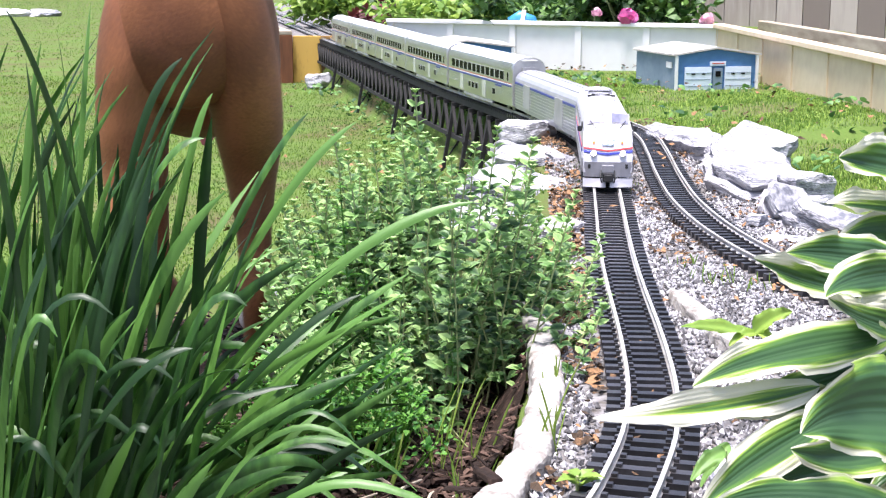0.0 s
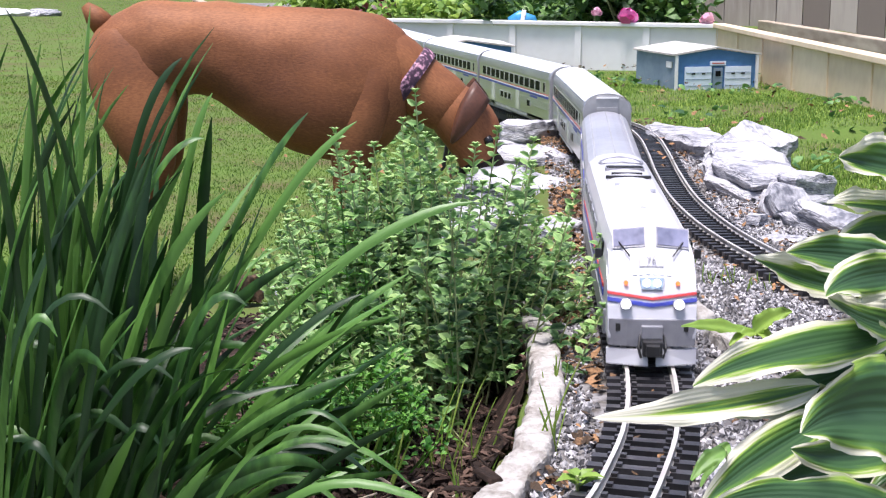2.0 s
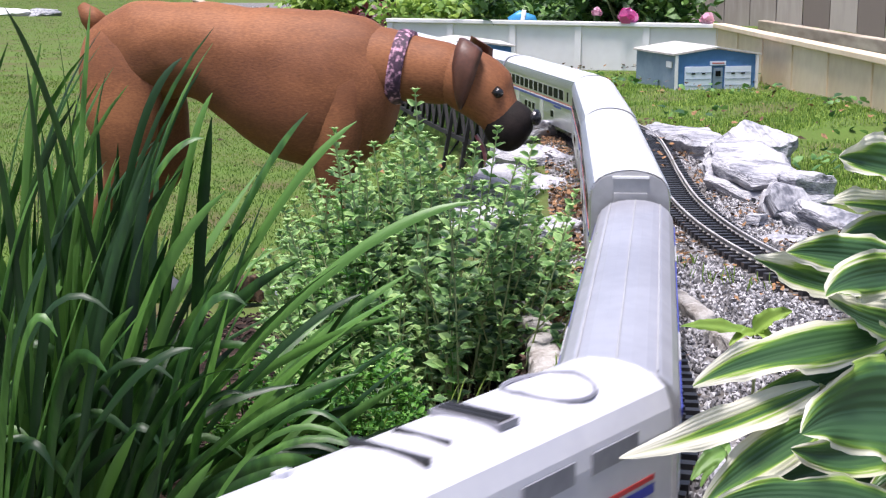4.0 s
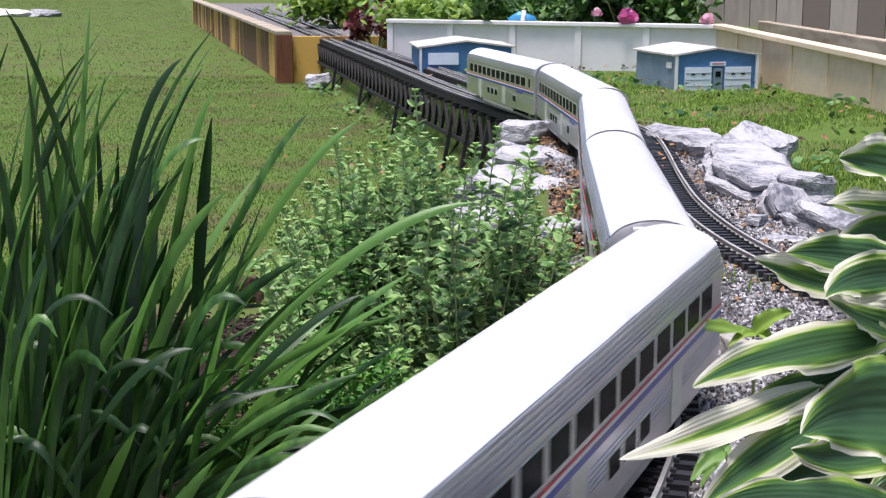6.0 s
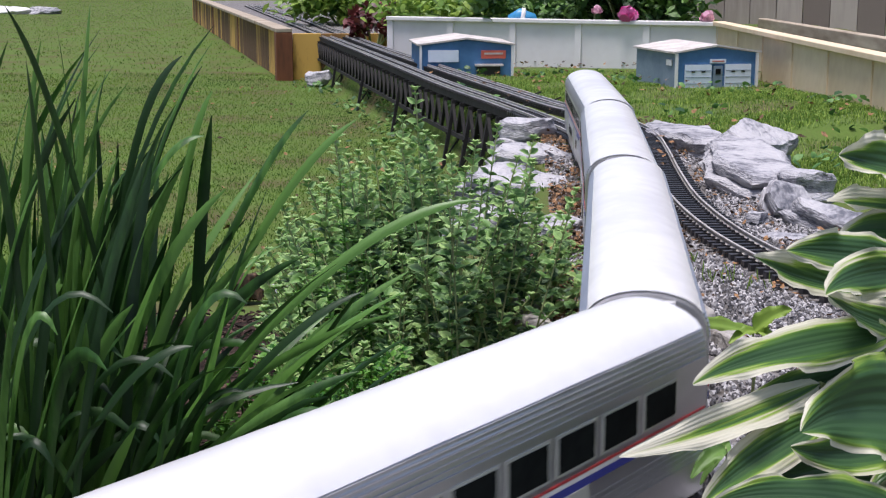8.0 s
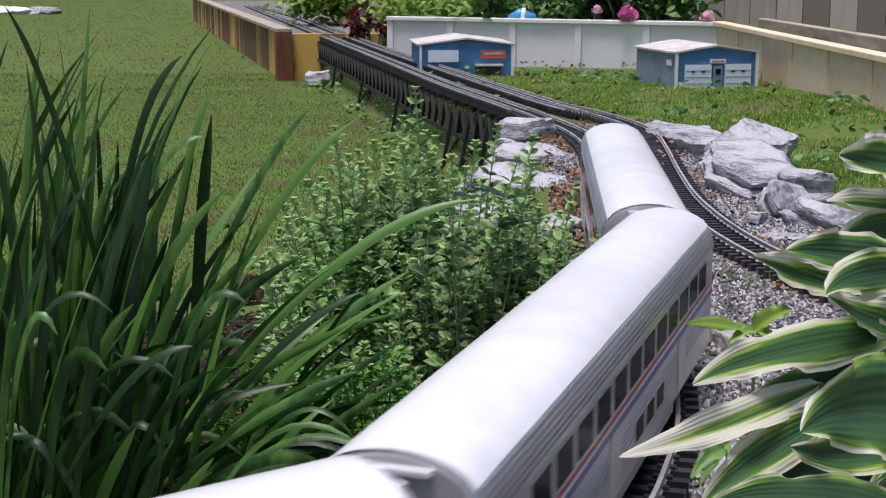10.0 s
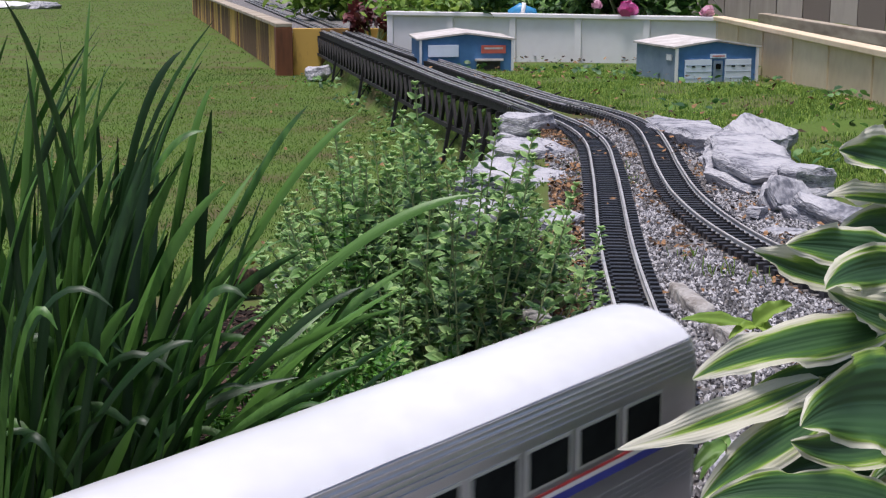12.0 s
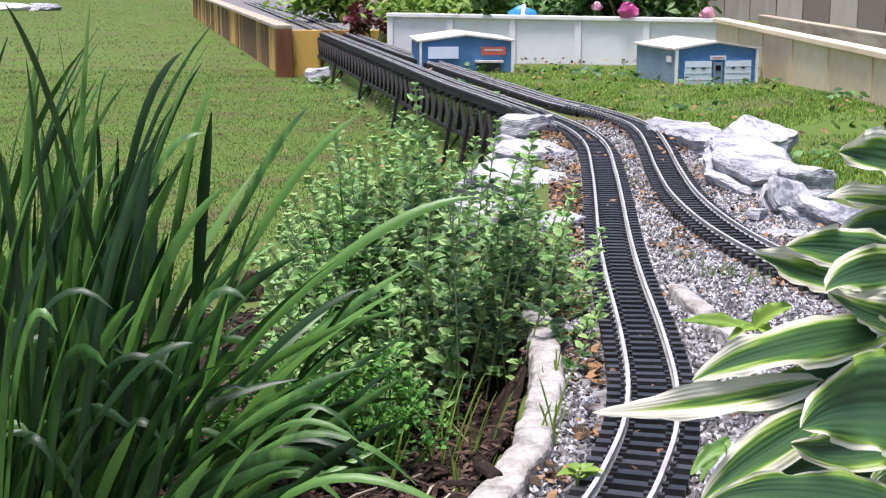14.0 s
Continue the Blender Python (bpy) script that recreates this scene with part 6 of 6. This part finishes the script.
def dog():
    t = thing("boxer_dog", "brown short-haired boxer dog with pink spotted collar", "dog")
    part("torso", muscled(body_loft([(-.328, .50, .455, .02), (-.318, .548, .42, .050), (-.285, .588, .385, .076), (-.22, .616, .380, .092), (-.15, .622, .425, .092), (-.09, .620, .428, .088), (-.02, .616, .385, .100),
                             (.06, .610, .330, .112), (.14, .607, .298, .116), (.21, .606, .288, .108), (.27, .592, .312, .092), (.315, .565, .36, .070), (.335, .53, .42, .035)], 40, 9), 3), FUR, t, smooth=True)
    part("tail", Shape().tube([(-.29, 0, .565), (-.315, 0, .592), (-.332, 0, .612)], [.028, .022, .010], 12), FUR, t, "short docked tail", smooth=True)
    neck = part("neck", body_loft([(-.10, .030, -.10, .045), (-.05, .056, -.12, .070), (.0, .072, -.10, .076), (.04, .074, -.078, .070), (.10, .068, -.060, .060), (.17, .064, -.054, .056), (.21, .05, -.04, .04)]), FUR, t, smooth=True)
    part("collar", body_loft([(.066, .076, -.071, .069), (.072, .0775, -.0725, .0705), (.088, .0765, -.0685, .0685), (.094, .075, -.067, .067)]), COLLAR, neck, "pink and black spotted collar", smooth=True)
    head = part("head", body_loft([(-.045, .03, -.03, .03), (-.03, .050, -.052, .050), (.010, .063, -.058, .058), (.05, .064, -.058, .057), (.082, .055, -.060, .051), (.102, .034, -.064, .046), (.124, .014, -.066, .043), (.140, .002, -.058, .034)]), FUR, t, smooth=True)
    part("muzzle", body_loft([(.098, .000, -.066, .042), (.114, .017, -.076, .047), (.138, .019, -.080, .048), (.156, .014, -.074, .042), (.168, .002, -.060, .030), (.173, -.012, -.046, .016)]), MASK, head, "black muzzle", smooth=True)
    part("tongue", body_loft([(.085, -.078, -.084, .012), (.110, -.092, -.099, .014), (.124, -.108, -.115, .013), (.130, -.120, -.125, .007)], 14), TONGUEPINK, head, "pink tongue tip", smooth=True)
    part("nose", body_loft([(.156, .022, -.008, .016), (.165, .025, -.008, .020), (.175, .017, -.004, .016), (.179, .010, .000, .007)]), NOSE, head, "wet black nose", smooth=True)
    for g in (-1, 1):
        ear = Shape().loft([[(x + u * w, g * (y + th), z) for u, th in ((-1, 0), (-.5, .007), (.5, .007), (1, 0), (.5, -.004), (-.5, -.004))] for x, y, z, w in
                            ((-.006, .036, .074, .020), (-.004, .052, .072, .026), (.002, .066, .052, .027), (.012, .072, .022, .025), (.024, .070, -.008, .018), (.034, .066, -.030, .010), (.040, .063, -.042, .003))])
        part("ear", ear, EARFUR, head, "folded dark brown ear", smooth=True)
        part("eye", Shape().tube([(.078, g * .041, .020), (.090, g * .044, .019), (.095, g * .044, .018)], [.011, .010, .004], 12), NOSE, head, "dark eye", smooth=True)
    legs = []
    for g in (-1, 1):
        hl = part("hind_leg", muscled(limb([(-.01, -g * .030, .150, .020, .012), (-.008, -g * .020, .125, .060, .030), (-.004, -g * .008, .06, .084, .042), (.002, g * .002, -.02, .084, .044), (.014, g * .006, -.09, .066, .042), (.024, g * .008, -.15, .046, .033), (-.015, g * .01, -.22, .028, .022), (-.055, g * .01, -.28, .024, .019), (-.058, g * .01, -.33, .019, .016), (-.045, g * .01, -.405, .020, .018)], 20), 9 + g), FUR, t, smooth=True, at=pose(-.225, g * .062, .43))
        part("paw", body_loft([(-.072, -.395, -.43, .018), (-.05, -.375, -.432, .026), (-.015, -.39, -.432, .028), (.01, -.41, -.432, .018)]), PAWWHITE, hl, "white paw", smooth=True, at=pose(0, g * .01, 0))
        fl = part("front_leg", limb([(.0, -g * .030, .185, .018, .012), (.01, -g * .024, .150, .050, .030), (.020, -g * .014, .085, .070, .042), (.014, -g * .004, .01, .064, .044), (.004, g * .004, -.06, .048, .034), (-.003, g * .006, -.11, .034, .027), (-.005, g * .006, -.15, .029, .024), (.0, g * .006, -.24, .022, .020), (.004, g * .006, -.33, .019, .018), (.01, g * .006, -.365, .020, .019)]), FUR, t, smooth=True, at=pose(.215, g * .070, .39))
        part("paw", body_loft([(-.012, -.35, -.388, .018), (.008, -.338, -.392, .026), (.035, -.352, -.392, .027), (.056, -.372, -.392, .017)]), PAWWHITE if g < 0 else FUR, fl, smooth=True, at=pose(0, g * .006, 0))
        legs.append((hl, fl, g))
    return t, neck, head, legs


LOCO, BAG = locomotive(), baggage()
CARS = [superliner()]
CARS[0].scale = (1.03, 1, 1.015)
CARS += [copy_thing(CARS[0], pose(0, 12 + k, 0)) for k in range(4)]
DOG, NECK, SKULL, LEGS = dog()
FRONT = [(0, 9.546), (1, 10.195), (1.5, 10.497), (2.5, 11.045), (3, 11.315), (5.3, 12.645), (6.5, 13.373), (7.5, 13.933), (8.2, 14.335), (11, 16.065), (12, 16.726), (12.5, 17.03), (14, 17.95)]


def front_at(t):
    """Smooth run of the locomotive's front along the line."""
    ts, fs = [f[0] for f in FRONT], [f[1] for f in FRONT]
    w = [(-.3, .2), (0, .6), (.3, .2)]
    end = lambda u: float(np.interp(u, ts, fs)) if 0 <= u <= 14 else (fs[0] + .65 * u if u < 0 else fs[-1] + .61 * (u - 14))
    return sum(end(t + d) * k for d, k in w)


def motions():
    start = MAIN.find(-1.36, 12.0)

    def ride(thing_, lead, length, wheelbase):
        rows = []
        for k in range(71):
            t = k * 0.2
            s = start + front_at(t) - lead - length / 2
            a, b = MAIN.at(s + wheelbase / 2), MAIN.at(s - wheelbase / 2)
            m, d = (a + b) / 2, a - b
            rows.append((t, pose(m.x, m.y, RAILTOP, 0, 0, math.degrees(math.atan2(d.y, d.x)) - 90)))
        walk(thing_, rows)
    ride(LOCO, 0.0, 0.655, 0.48)
    ride(BAG, 0.69, 0.755, 0.68)
    for k, c in enumerate(CARS):
        ride(c, 1.465 + 0.82 * k, 0.80, 0.68)
    # the pale hosta leaf is pushed aside by the train and springs back
    base = Vector(HOSTA_LEAVES[0][0])
    bend = [(0, 0), (2.75, 0), (3.0, .15), (3.2, .95), (3.6, 1), (5.3, .9), (6, 1.0), (7, 1.1), (8, 1.0), (10.5, 1.0), (11, 1.05), (12, .95), (12.25, .6), (12.45, -.3), (12.65, -.15), (12.85, .05), (13.1, 0), (14, 0)]
    walk(TONGUE, [(t, Matrix.Translation(base) @ pose(0, 0, 0, 0, -6.5 * k, 6.5 * k)) for t, k in bend])
    # the dog: hip-centred way, heading in degrees from +x
    way = [(0, -.333, 1.92, 98), (.1, -.358, 2.0, 95), (.2, -.372, 2.1, 86), (.3, -.390, 2.25, 74), (.4, -.405, 2.36, 68), (.5, -.412, 2.45, 58), (.6, -.395, 2.58, 49), (.8, -.350, 2.78, 37), (1.0, -.328, 2.86, 27), (1.2, -.355, 2.93, 16), (1.4, -.385, 2.95, 7), (1.6, -.40, 2.95, 1), (2, -.40, 2.95, 0),
           (3.2, -.40, 2.95, 0), (3.8, -.41, 2.9, -6), (4.3, -.42, 2.8, -28), (4.8, -.44, 2.65, -62), (5.1, -.46, 2.6, -88), (5.3, -.52, 2.6, -104), (5.4, -.62, 2.6, -112), (5.5, -.70, 2.6, -120), (5.7, -.93, 2.6, -132), (6.0, -1.3, 2.65, -155), (7, -2.4, 2.7, -180), (9, -4.2, 3.0, -180), (14, -6.5, 3.5, -180)]
    # the hindquarters dip as it turns
    dip = lambda t, v: float(np.interp(t, [.2, .4, .6, .8, 1.0, 1.3, 1.6, 4.5, 5.0], v))
    walk(DOG, [(t, pose(x, y, float(np.interp(y, [1.7, 1.92, 2.45, 2.8], [-.10, -.115, -.225, -.262])) + dip(t, [0, -.065, -.07, -.05, -.03, -.008, 0, 0, -.035]), 0, dip(t, [0, -8, -9, -8, -6, -2, 0, 0, 0]), a)) for t, x, y, a in way])
    nods = [(0, 25, 40), (.2, 25, 55), (.4, 14, 40), (.6, 12, 36), (.8, 14, 40), (1.0, 18, 40), (1.2, 17, 42), (1.5, 24, 46), (2.0, 36, 52), (2.3, 26, 48), (2.6, 16, 42), (3.2, 6, 34), (4.3, 10, 30), (5.3, 12, 50), (5.7, 8, 20), (14, 0, 10)]
    neck0 = Vector((.265, 0, .505))
    walk(NECK, [(t, Matrix.Translation(neck0) @ pose(0, 0, 0, 0, a, 0)) for t, a, b in nods])
    walk(SKULL, [(t, Matrix.Translation(neck0) @ pose(0, 0, 0, 0, a, 0) @ pose(.195, 0, .004) @ pose(0, 0, 0, 0, b - a, 0)) for t, a, b in nods])
    for hl, fl, g in LEGS:
        for leg, x, y, z, f in ((hl, -.225, g * .062, .43, g), (fl, .215, g * .070, .39, -g)):
            swing = [(0, 14 * f), (.2, -14 * f), (.4, 12 * f), (.6, -10 * f), (.8, 4 * f), (1.2, 2 * f), (3.2, 2 * f), (4.3, -8 * f), (4.8, 8 * f), (5.1, -12 * f), (5.4, 14 * f), (5.7, -14 * f), (6.0, 14 * f), (7, 0), (14, 0)]
            walk(leg, [(t, pose(x, y, z, 0, a, 0)) for t, a in swing])


motions()
